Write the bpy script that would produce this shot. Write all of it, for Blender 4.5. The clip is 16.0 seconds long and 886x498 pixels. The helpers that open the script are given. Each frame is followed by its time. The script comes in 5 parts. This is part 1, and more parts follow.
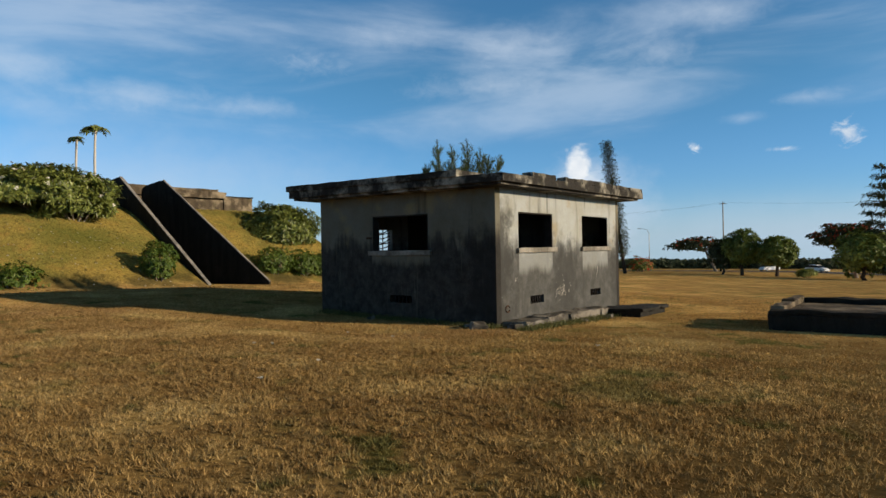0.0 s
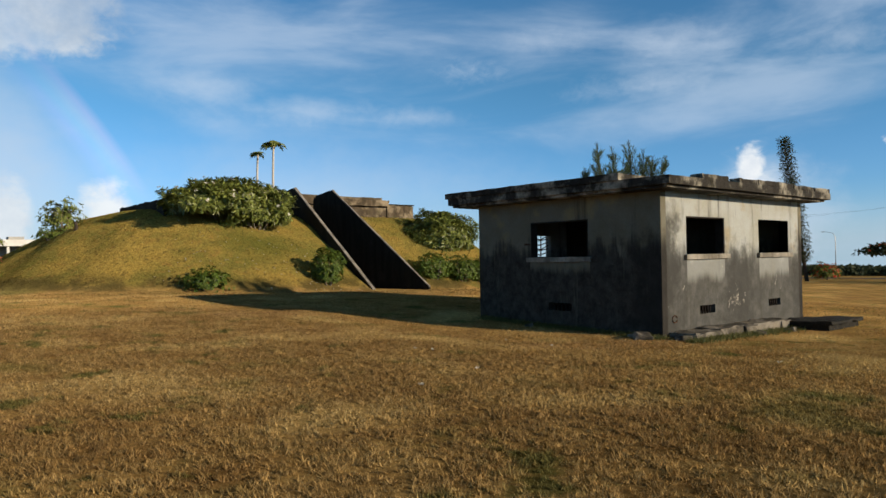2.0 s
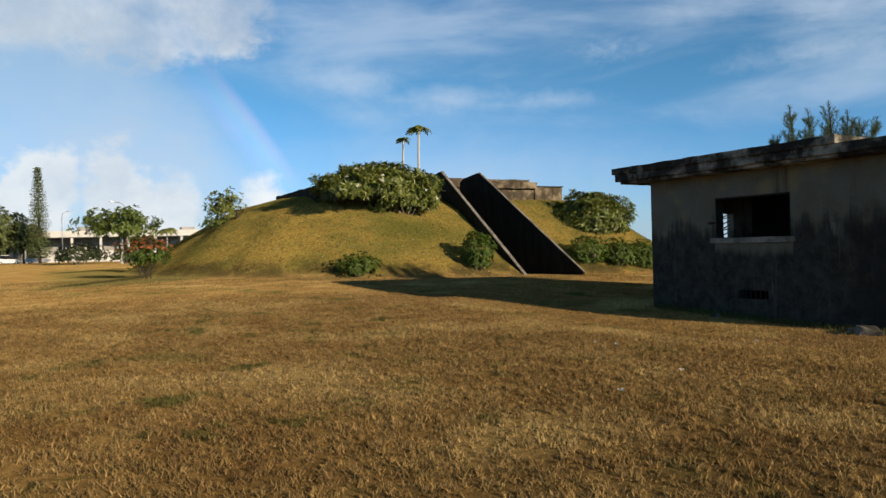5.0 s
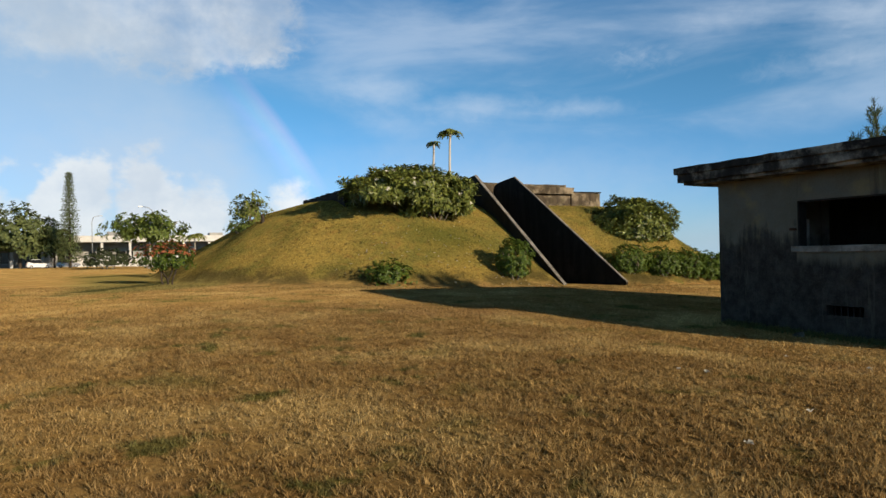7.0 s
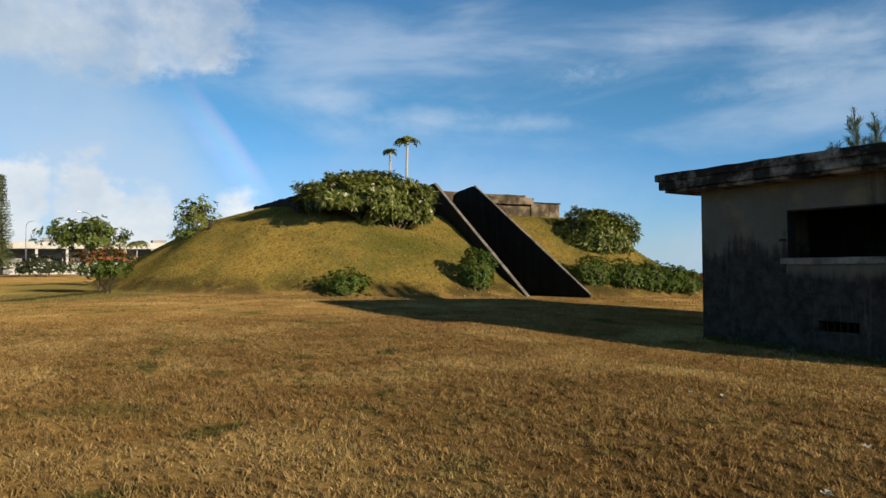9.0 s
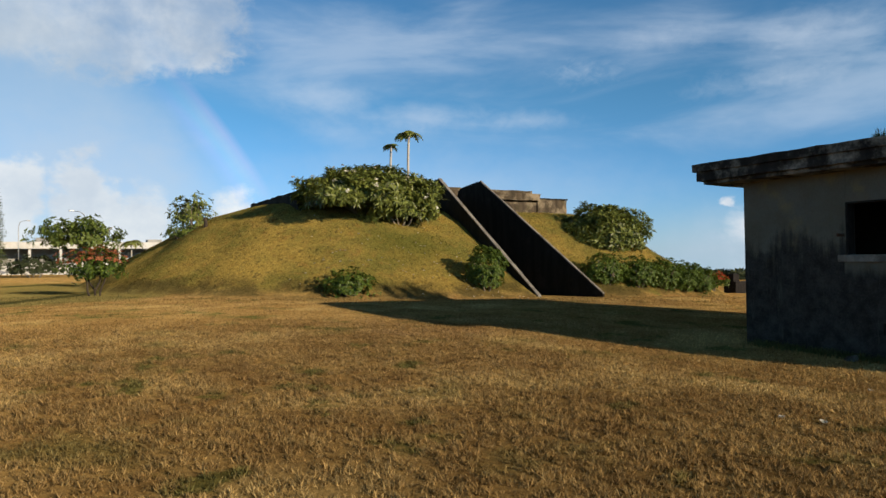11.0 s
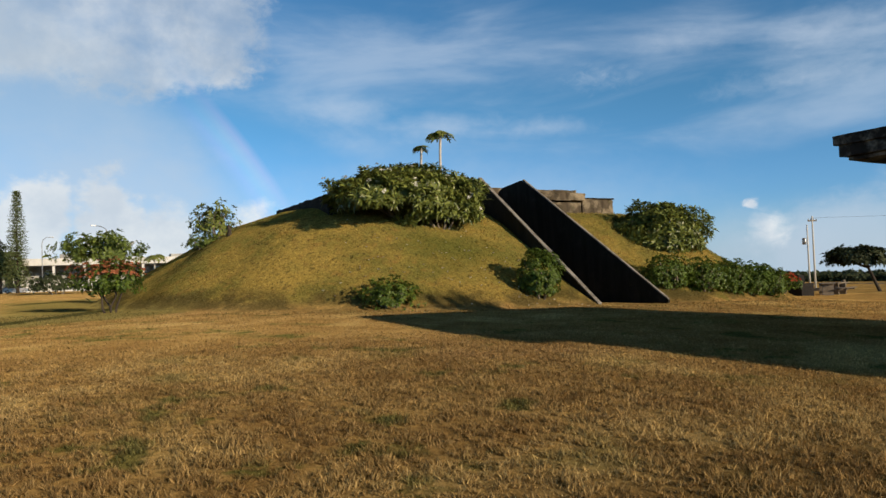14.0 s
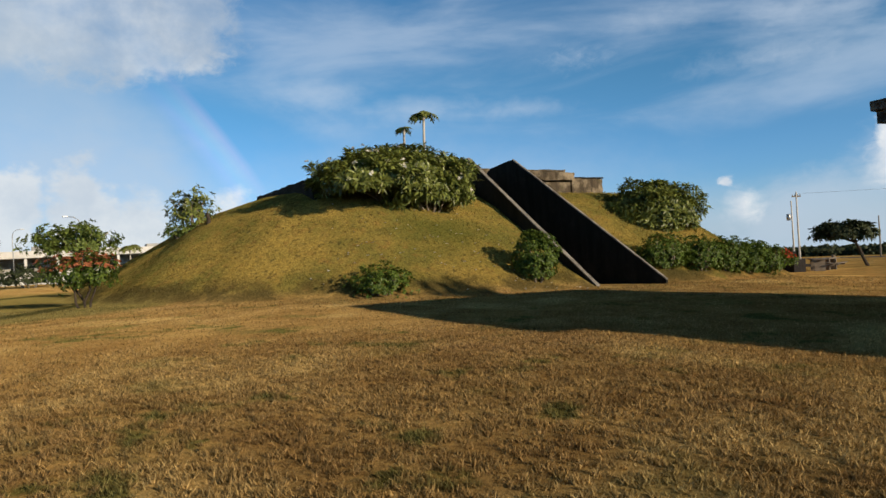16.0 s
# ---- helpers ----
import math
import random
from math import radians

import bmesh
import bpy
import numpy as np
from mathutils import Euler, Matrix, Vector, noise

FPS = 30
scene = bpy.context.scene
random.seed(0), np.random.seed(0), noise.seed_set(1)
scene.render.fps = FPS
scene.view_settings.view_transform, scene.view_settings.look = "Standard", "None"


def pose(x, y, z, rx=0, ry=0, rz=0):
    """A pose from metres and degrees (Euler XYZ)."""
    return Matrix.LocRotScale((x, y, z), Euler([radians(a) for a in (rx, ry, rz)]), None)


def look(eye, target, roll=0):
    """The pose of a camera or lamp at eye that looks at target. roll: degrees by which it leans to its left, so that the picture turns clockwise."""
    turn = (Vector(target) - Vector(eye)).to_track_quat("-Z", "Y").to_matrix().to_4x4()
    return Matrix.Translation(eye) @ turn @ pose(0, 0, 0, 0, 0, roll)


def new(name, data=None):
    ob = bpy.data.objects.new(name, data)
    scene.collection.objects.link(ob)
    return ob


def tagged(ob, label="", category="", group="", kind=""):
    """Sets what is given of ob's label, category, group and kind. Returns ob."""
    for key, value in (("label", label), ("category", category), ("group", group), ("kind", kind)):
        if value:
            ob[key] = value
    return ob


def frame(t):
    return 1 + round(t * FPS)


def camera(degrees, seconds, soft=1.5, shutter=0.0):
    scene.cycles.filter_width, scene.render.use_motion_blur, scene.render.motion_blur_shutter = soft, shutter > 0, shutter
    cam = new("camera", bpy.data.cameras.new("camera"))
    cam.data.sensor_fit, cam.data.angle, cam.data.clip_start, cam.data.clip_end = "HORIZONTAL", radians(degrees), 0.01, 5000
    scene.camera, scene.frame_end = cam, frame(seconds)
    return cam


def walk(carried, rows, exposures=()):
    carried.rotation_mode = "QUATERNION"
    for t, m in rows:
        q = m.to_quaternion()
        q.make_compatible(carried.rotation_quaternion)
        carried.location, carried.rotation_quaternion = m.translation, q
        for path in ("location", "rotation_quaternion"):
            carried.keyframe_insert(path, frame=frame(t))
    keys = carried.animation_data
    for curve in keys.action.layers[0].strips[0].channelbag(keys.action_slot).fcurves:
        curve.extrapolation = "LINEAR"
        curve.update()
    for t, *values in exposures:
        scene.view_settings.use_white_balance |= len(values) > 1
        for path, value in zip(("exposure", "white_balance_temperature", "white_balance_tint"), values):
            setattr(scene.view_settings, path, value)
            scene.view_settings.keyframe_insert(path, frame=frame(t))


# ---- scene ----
cam = camera(65.2, 16.0)
PATH = [
    (0, (-0.586, -0.521, 1.624), (1.023, 0.667, 1.626), -1.0),
    (0.5, (-0.566, -0.488, 1.659), (0.99, 0.769, 1.661), -0.9),
    (1, (-0.538, -0.46, 1.653), (0.957, 0.87, 1.657), -0.9),
    (1.5, (-0.502, -0.408, 1.674), (0.912, 1.006, 1.688), -1.2),
    (2, (-0.467, -0.369, 1.663), (0.835, 1.148, 1.688), -1.0),
    (2.5, (-0.482, -0.251, 1.655), (0.746, 1.327, 1.664), -0.8),
    (3, (-0.47, 0.022, 1.663), (0.655, 1.676, 1.679), -0.5),
    (3.5, (-0.404, 0.259, 1.643), (0.684, 1.937, 1.639), -0.6),
    (4, (-0.261, 0.556, 1.651), (0.767, 2.272, 1.648), -1.1),
    (6.5, (0.435, 2.728, 1.537), (1.37, 4.496, 1.532), -1.4),
    (7, (0.57, 3.198, 1.582), (1.477, 4.98, 1.598), -1.1),
    (7.5, (0.563, 3.53, 1.535), (1.523, 5.284, 1.569), -0.7),
    (8, (0.63, 3.927, 1.52), (1.647, 5.649, 1.562), -0.5),
    (10.5, (1.079, 5.692, 1.552), (2.119, 7.399, 1.599), -0.6),
    (11, (1.181, 6.18, 1.564), (2.223, 7.887, 1.605), -0.8),
    (11.5, (1.288, 6.719, 1.524), (2.284, 8.452, 1.591), -0.9),
    (12, (1.351, 7.266, 1.504), (2.382, 8.978, 1.576), -0.9),
    (12.5, (1.496, 7.831, 1.539), (2.541, 9.535, 1.597), -1.3),
    (13, (1.615, 8.332, 1.533), (2.617, 10.062, 1.582), -1.8),
    (13.5, (1.698, 8.852, 1.523), (2.77, 10.539, 1.579), -1.6),
    (14, (1.813, 9.321, 1.491), (2.804, 11.057, 1.559), -2.0),
    (14.5, (1.812, 9.629, 1.544), (2.82, 11.355, 1.625), -2.1),
    (15, (1.898, 10.032, 1.583), (2.984, 11.71, 1.654), -2.1),
    (15.5, (1.972, 10.382, 1.578), (3.045, 12.068, 1.626), -2.8),
    (16, (1.967, 10.552, 1.55), (3.008, 12.259, 1.568), -3.3),
]
walk(cam, [(t, look(eye, target, roll)) for t, eye, target, roll in PATH], exposures=[(0, 0.03), (3.5, 0.05), (11.0, 0.0), (16.0, -0.07)])


# ---------------------------------------------------------------- world and sun
SUN_AZ, SUN_EL = -70.4, 14.8      # degrees: where the sun stands, from +x towards +y
sun_to = Vector((math.cos(radians(SUN_EL)) * math.cos(radians(SUN_AZ)), math.cos(radians(SUN_EL)) * math.sin(radians(SUN_AZ)), math.sin(radians(SUN_EL))))
sun = new("sun", bpy.data.lights.new("sun", "SUN"))
sun.data.energy, sun.data.angle, sun.data.color = 5.0, radians(0.6), (1.0, 0.80, 0.56)
sun.matrix_world = look(sun_to * 50, (0, 0, 0))


class Nodes:
    """Short hand for building a node tree."""

    def __init__(self, tree):
        self.tree = tree
        tree.nodes.clear()

    def add(self, kind, **props):
        n = self.tree.nodes.new(kind)
        for key, value in props.items():
            if key == "operation":
                n.operation = value
            elif key == "blend_type":
                n.blend_type = value
            elif key == "data_type":
                n.data_type = value
            elif key == "noise_dimensions":
                n.noise_dimensions = value
            elif key == "feature":
                n.feature = value
        return n

    def put(self, socket, value):
        if isinstance(value, bpy.types.NodeSocket):
            self.tree.links.new(value, socket)
        elif value is not None:
            socket.default_value = value

    def math(self, op, a, b=None, c=None, clamp=False):
        n = self.add("ShaderNodeMath", operation=op)
        n.use_clamp = clamp
        self.put(n.inputs[0], a), self.put(n.inputs[1], b), self.put(n.inputs[2], c)
        return n.outputs[0]

    def vmath(self, op, a, b=None, scale=None):
        n = self.add("ShaderNodeVectorMath", operation=op)
        self.put(n.inputs[0], a), self.put(n.inputs[1], b)
        if scale is not None:
            self.put(n.inputs[3], scale)
        return n.outputs["Value"] if op in ("DOT_PRODUCT", "LENGTH", "DISTANCE") else n.outputs[0]

    def noise(self, vec, scale, detail=4, rough=0.55, distort=0.0):
        n = self.add("ShaderNodeTexNoise")
        self.put(n.inputs["Vector"], vec)
        n.inputs["Scale"].default_value, n.inputs["Detail"].default_value = scale, detail
        n.inputs["Roughness"].default_value, n.inputs["Distortion"].default_value = rough, distort
        return n.outputs[0]

    def step(self, value, lo, hi):
        n = self.add("ShaderNodeMapRange")
        n.interpolation_type = "SMOOTHSTEP"
        self.put(n.inputs[0], value)
        self.put(n.inputs[1], lo), self.put(n.inputs[2], hi)
        return n.outputs[0]

    def mix(self, fac, a, b, blend="MIX"):
        n = self.add("ShaderNodeMix", data_type="RGBA", blend_type=blend)
        self.put(n.inputs[0], fac)
        for socket, v in ((n.inputs[6], a), (n.inputs[7], b)):
            self.put(socket, (*v, 1) if isinstance(v, tuple) and len(v) == 3 else v)
        return n.outputs[2]

    def ramp(self, fac, stops):
        n = self.add("ShaderNodeValToRGB")
        self.put(n.inputs[0], fac)
        while len(n.color_ramp.elements) < len(stops):
            n.color_ramp.elements.new(0.5)
        for e, (p, c) in zip(n.color_ramp.elements, stops):
            e.position, e.color = p, (*c, 1)
        return n.outputs[0]

    def mapped(self, vec, scale=(1, 1, 1), rot=(0, 0, 0), loc=(0, 0, 0)):
        n = self.add("ShaderNodeMapping")
        self.put(n.inputs[0], vec)
        n.inputs[1].default_value, n.inputs[2].default_value, n.inputs[3].default_value = loc, rot, scale
        return n.outputs[0]

    def xyz(self, vec):
        n = self.add("ShaderNodeSeparateXYZ")
        self.put(n.inputs[0], vec)
        return n.outputs

    def vec(self, x, y, z):
        n = self.add("ShaderNodeCombineXYZ")
        self.put(n.inputs[0], x), self.put(n.inputs[1], y), self.put(n.inputs[2], z)
        return n.outputs[0]


def build_world():
    world = bpy.data.worlds.new("sky")
    scene.world = world
    world.use_nodes = True
    N = Nodes(world.node_tree)
    way = N.add("ShaderNodeTexCoord").outputs["Generated"]
    x, y, z = N.xyz(way)
    up = N.math("MAXIMUM", z, 0.015)
    sky = N.add("ShaderNodeTexSky")
    sky.sky_type, sky.sun_disc = "NISHITA", False
    sky.sun_elevation, sky.sun_rotation = radians(SUN_EL), radians(90 - SUN_AZ)
    sky.air_density, sky.dust_density, sky.ozone_density = 1.0, 0.15, 1.8
    N.put(sky.inputs[0], N.vec(x, y, up))
    # clouds lie on the sky's dome, in degrees of azimuth and height
    az = N.math("MULTIPLY", N.math("ARCTAN2", y, x), 57.2958)
    el = N.math("MULTIPLY", N.math("ARCSINE", z), 57.2958)
    flat = N.vec(az, el, 0.0)
    billow = N.noise(N.mapped(flat, scale=(1, 1.25, 1)), 0.22, 6, 0.58)
    streak = N.noise(N.mapped(flat, rot=(0, 0, radians(9)), scale=(0.30, 1.15, 1), loc=(3.0, 4.5, 0)), 0.17, 7, 0.55, 0.5)

    wisp = N.noise(N.mapped(flat, scale=(0.8, 1.2, 1), loc=(5, 1, 0)), 0.95, 5, 0.62, 0.6)

    tatter = N.math("ADD", N.math("MULTIPLY", billow, 0.65), N.math("MULTIPLY", wisp, 0.35))

    def patch(a, e, w, h, ragged, lo=0.0, hi=0.45, grain=billow):
        da, de = N.math("DIVIDE", N.math("SUBTRACT", az, a), w), N.math("DIVIDE", N.math("SUBTRACT", el, e), h)
        far = N.math("SQRT", N.math("ADD", N.math("MULTIPLY", da, da), N.math("MULTIPLY", de, de)))
        v = N.math("ADD", N.math("SUBTRACT", 1.0, far), N.math("MULTIPLY", N.math("SUBTRACT", grain, 0.5), ragged))
        return N.step(v, lo, hi)

    def joined(parts):
        out = parts[0]
        for p in parts[1:]:
            out = N.math("MAXIMUM", out, p)
        return out

    high = N.math("MULTIPLY", N.step(streak, 0.34, 0.70), joined([patch(42, 14.0, 44, 6.4, 1.2, 0.0, 0.7, streak), patch(66, 18.0, 22, 6, 1.2, 0.0, 0.9, streak), patch(15, 17, 22, 4, 1.0, 0.0, 0.9, streak), patch(-20, 14, 40, 6, 1.2, 0.0, 0.8, streak)]))
    # brighter knots along the drifting band
    knots = joined([patch(47.0, 15.0, 4.0, 1.3, 2.2, 0.0, 2.0, wisp), patch(60.5, 11.9, 7.5, 1.5, 1.6, 0.0, 1.1, tatter), patch(51.5, 11.5, 5.0, 1.1, 1.6, 0.0, 1.2, tatter), patch(67.5, 13.2, 5.0, 1.8, 1.6, 0.0, 1.3, tatter), patch(32.0, 13.2, 8.0, 1.5, 2.0, 0.0, 1.3, tatter),
                    patch(31.0, 16.2, 6.0, 2.2, 2.2, 0.0, 1.5, tatter), patch(19.0, 15.0, 3.6, 2.0, 2.2, 0.0, 1.3, tatter), patch(14.5, 17.5, 5.0, 1.6, 2.0, 0.0, 1.4, tatter), patch(8.5, 10.6, 3.5, 0.7, 2.2, 0.0, 1.5, tatter), patch(12.7, 9.5, 2.2, 0.6, 2.2, 0.0, 1.6, tatter), patch(40.5, 17.0, 6.0, 1.5, 1.8, 0.0, 1.4, tatter)])
    veil = N.math("MULTIPLY", N.math("ADD", N.math("MULTIPLY", N.step(billow, 0.3, 0.7), 0.40), 0.60), joined([patch(92, 21.5, 18, 8.0, 0.9, 0.0, 0.40), patch(83.5, 19.5, 11.0, 6.4, 0.9, 0.0, 0.30, tatter)]))
    haze = joined([patch(86, 6, 14, 9, 1.0, 0.0, 1.1), patch(60, 5, 26, 8.0, 0.8, 0.0, 1.3), patch(33, 1, 15, 5.0, 1.2, 0.0, 1.2), patch(8, 0.5, 22, 4.0, 0.8, 0.0, 1.2)])
    bank = joined([patch(28.5, 0.0, 9.5, 5.8, 1.1, 0.0, 0.50, tatter), patch(24.0, 3.0, 6.0, 5.4, 1.1, 0.0, 0.6, tatter)])
    heaps = joined([patch(85.6, 3.4, 3.4, 5.4, 1.7, 0.0, 0.32), patch(82.4, 3.0, 2.6, 4.2, 1.7, 0.0, 0.5), patch(91.0, 3.4, 3.2, 5.4, 1.7, 0.0, 0.32), patch(99, 3, 5, 7, 1.8, 0.0, 0.4), patch(75, 2.0, 3.2, 4.4, 1.6, 0.0, 0.5), patch(25.3, 6.2, 1.2, 2.1, 2.4, 0.0, 0.7, tatter), patch(36.2, 4.5, 0.9, 0.6, 2.6, 0.0, 0.9, wisp),
                    patch(6.0, 7.8, 1.1, 1.0, 3.0, 0.0, 1.2, wisp), patch(25.2, 4.6, 2.4, 2.6, 1.8, 0.0, 1.0, tatter), patch(35.0, 2.6, 1.9, 2.0, 2.0, 0.0, 1.0, tatter), patch(16.3, 7.5, 0.7, 0.5, 3.0, 0.1, 1.3, wisp), patch(10.2, 7.0, 1.5, 0.3, 2.4, 0.1, 1.6, wisp), patch(-30, 4, 14, 7, 1.6)])
    hue = N.mix(N.step(el, 23.0, 34.0), N.mix(N.step(el, 0.0, 15.0), (0.52, 0.88, 1.58), (0.45, 0.89, 1.18)), (0.40, 0.26, 0.15))
    blue = N.mix(1.0, sky.outputs[0], hue, "MULTIPLY")
    col = N.mix(N.math("MULTIPLY", haze, 0.52), blue, (5.2, 6.1, 7.2))
    col = N.mix(N.math("MULTIPLY", N.math("SUBTRACT", 1.0, N.step(el, 0.0, 5.5)), 0.45), col, (4.3, 5.6, 7.3))
    col = N.mix(N.math("MULTIPLY", bank, 0.46), col, (5.3, 6.2, 7.3))
    col = N.mix(N.math("MULTIPLY", high, 0.47), col, (5.6, 6.6, 7.9))
    col = N.mix(N.math("MULTIPLY", knots, 0.36), col, (6.4, 7.2, 8.2))
    shade = N.noise(N.mapped(flat, loc=(11, 3, 0)), 0.16, 5, 0.6)
    col = N.mix(N.math("MULTIPLY", veil, 0.85), col, N.mix(N.step(shade, 0.35, 0.68), (4.2, 5.0, 6.0), (6.6, 7.1, 7.6)))
    col = N.mix(N.math("MULTIPLY", heaps, 0.86), col, N.mix(N.step(shade, 0.30, 0.62), (6.2, 6.8, 7.6), (9.6, 9.6, 9.4)))
    # the rainbow stands round the point opposite to the sun
    off = N.math("MULTIPLY", N.math("ARCCOSINE", N.vmath("DOT_PRODUCT", way, tuple(-sun_to))), 57.2958)
    col = N.mix(N.math("MULTIPLY", N.math("SUBTRACT", 1.0, N.step(off, 36.0, 42.0)), 0.45), col, (5.4, 6.2, 6.9))
    rgb = N.ramp(N.math("DIVIDE", N.math("SUBTRACT", off, 39.3), 3.0), [(0.0, (0, 0, 0)), (0.28, (0.36, 0.24, 0.42)), (0.48, (0.40, 0.46, 0.34)), (0.64, (0.62, 0.46, 0.22)), (0.8, (0.66, 0.28, 0.20)), (1.0, (0, 0, 0))])
    seen = N.math("MULTIPLY", patch(75, 11, 9, 9, 0.3, 0.0, 0.9), 2.3)
    col = N.mix(1.0, col, N.vmath("SCALE", rgb, scale=seen), "ADD")
    back = N.add("ShaderNodeBackground")
    N.put(back.inputs[0], col)
    back.inputs[1].default_value = 0.105
    out = N.add("ShaderNodeOutputWorld")
    N.put(out.inputs[0], back.outputs[0])


build_world()

# ---------------------------------------------------------------- materials
def material(name, rough=0.85):
    m = bpy.data.materials.new(name)
    m.use_nodes = True
    N = Nodes(m.node_tree)
    out, b = N.add("ShaderNodeOutputMaterial"), N.add("ShaderNodeBsdfPrincipled")
    N.put(out.inputs[0], b.outputs[0])
    b.inputs["Roughness"].default_value = rough
    b.inputs["Specular IOR Level"].default_value = 0.25
    return m, N, b


def bump(N, b, height, dist, strength=1.0):
    n = N.add("ShaderNodeBump")
    n.inputs["Strength"].default_value, n.inputs["Distance"].default_value = strength, dist
    N.put(n.inputs["Height"], height)
    N.put(b.inputs["Normal"], n.outputs[0])


def simple(name, c1, c2, scale=3.0, rough=0.8, relief=0.004, fine=40.0, metal=0.0):
    """A surface of two tones at two scales with fine relief."""
    m, N, b = material(name, rough)
    p = N.add("ShaderNodeTexCoord").outputs["Object"]
    a, f = N.noise(p, scale, 5), N.noise(p, fine, 3)
    fac = N.math("ADD", N.math("MULTIPLY", N.step(a, 0.3, 0.7), 0.65), N.math("MULTIPLY", f, 0.35))
    N.put(b.inputs["Base Color"], N.mix(fac, c1, c2))
    b.inputs["Metallic"].default_value = metal
    if relief:
        bump(N, b, N.math("ADD", a, f), relief)
    return m


def leafy(name, dark, light, sheen=0.45, through_light=0.35):
    """Leaves: each its own tone, slightly glossy, letting some light through."""
    m, N, b = material(name, sheen)
    r = N.add("ShaderNodeNewGeometry").outputs["Random Per Island"]
    p = N.add("ShaderNodeTexCoord").outputs["Object"]
    fac = N.math("ADD", N.math("MULTIPLY", r, 0.75), N.math("MULTIPLY", N.noise(p, 0.8, 3), 0.4), clamp=True)
    col = N.mix(fac, dark, light)
    N.put(b.inputs["Base Color"], col)
    b.inputs["Specular IOR Level"].default_value = 0.4
    t = N.add("ShaderNodeBsdfTranslucent")
    N.put(t.inputs[0], col)
    mixed = N.add("ShaderNodeMixShader")
    mixed.inputs[0].default_value = through_light
    N.put(mixed.inputs[1], b.outputs[0]), N.put(mixed.inputs[2], t.outputs[0])
    out = [n for n in N.tree.nodes if n.bl_idname == "ShaderNodeOutputMaterial"][0]
    N.put(out.inputs[0], mixed.outputs[0])
    return m


def grass_colour(N, p):
    """Dry lawn: straw and tan, with green patches and reddish bare ones; the raised slope is yellower and greener."""
    x, y, z = N.xyz(p)
    big, mid, fine = N.noise(p, 0.16, 4, 0.6), N.noise(p, 0.9, 4, 0.6), N.noise(p, 14.0, 4, 0.7)
    col = N.mix(N.step(mid, 0.3, 0.7), (0.212, 0.132, 0.050), (0.315, 0.212, 0.082))
    col = N.mix(N.step(N.noise(N.mapped(p, loc=(7, 3, 0)), 0.33, 3, 0.5), 0.50, 0.72), col, (0.39, 0.280, 0.115))
    col = N.mix(N.math("MULTIPLY", N.step(N.noise(N.mapped(p, loc=(31, 12, 0)), 0.42, 5, 0.65), 0.55, 0.70), 0.60), col, (0.135, 0.128, 0.042))
    col = N.mix(N.math("MULTIPLY", N.step(big, 0.55, 0.72), 0.45), col, (0.250, 0.150, 0.070))
    col = N.mix(N.math("MULTIPLY", N.step(N.noise(N.mapped(p, loc=(3, 41, 0)), 0.62, 5, 0.68), 0.565, 0.655), 0.80), col, (0.082, 0.092, 0.026))
    # a green hollow with two dark bands beside the mound's shoulder
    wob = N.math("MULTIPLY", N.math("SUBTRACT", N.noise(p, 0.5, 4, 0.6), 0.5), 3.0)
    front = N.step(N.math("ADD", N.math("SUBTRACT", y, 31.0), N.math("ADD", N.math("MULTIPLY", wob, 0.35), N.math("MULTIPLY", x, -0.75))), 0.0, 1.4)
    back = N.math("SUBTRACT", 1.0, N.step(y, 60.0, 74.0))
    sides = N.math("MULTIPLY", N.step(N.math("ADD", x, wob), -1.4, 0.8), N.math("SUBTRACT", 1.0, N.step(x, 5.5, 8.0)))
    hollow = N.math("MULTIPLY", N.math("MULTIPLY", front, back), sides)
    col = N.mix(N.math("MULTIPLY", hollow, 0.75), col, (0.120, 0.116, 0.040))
    # the bands paint in rank growth and the shading of a bank's edge
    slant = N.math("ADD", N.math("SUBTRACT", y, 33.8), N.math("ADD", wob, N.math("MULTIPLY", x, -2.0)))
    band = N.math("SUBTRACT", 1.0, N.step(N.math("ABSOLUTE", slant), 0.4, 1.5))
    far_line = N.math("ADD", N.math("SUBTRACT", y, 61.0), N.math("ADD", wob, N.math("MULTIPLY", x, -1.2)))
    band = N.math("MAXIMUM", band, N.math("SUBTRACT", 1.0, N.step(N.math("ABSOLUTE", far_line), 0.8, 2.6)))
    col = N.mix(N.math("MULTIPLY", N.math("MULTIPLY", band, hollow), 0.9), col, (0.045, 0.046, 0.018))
    rise = N.math("ADD", z, N.math("MULTIPLY", x, 0.03))
    slope = N.step(rise, 0.62, 1.05)
    moss = N.mix(N.step(N.noise(p, 0.30, 5, 0.62), 0.38, 0.62), (0.272, 0.200, 0.054), (0.150, 0.136, 0.036))
    moss = N.mix(N.step(N.noise(p, 2.2, 5, 0.65), 0.50, 0.75), moss, (0.235, 0.150, 0.045))
    moss = N.mix(N.math("MULTIPLY", N.step(N.noise(N.mapped(p, loc=(9, 1, 4)), 5.5, 4, 0.7), 0.52, 0.66), 0.75), moss, (0.075, 0.060, 0.024))
    # greener and darker on the slope below the big bush
    below_bush = N.math("SUBTRACT", 1.0, N.step(N.math("ADD", N.vmath("DISTANCE", N.vec(x, N.math("MULTIPLY", y, 1.4), 0.0), (16.6, 34.3 * 1.4, 0.0)), N.math("MULTIPLY", mid, 2.4)), 1.6, 4.6))
    moss = N.mix(N.math("MULTIPLY", below_bush, 0.75), moss, (0.082, 0.088, 0.020))
    col = N.mix(slope, col, moss)
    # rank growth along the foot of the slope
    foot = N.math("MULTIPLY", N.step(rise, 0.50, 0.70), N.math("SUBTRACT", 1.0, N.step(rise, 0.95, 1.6)))
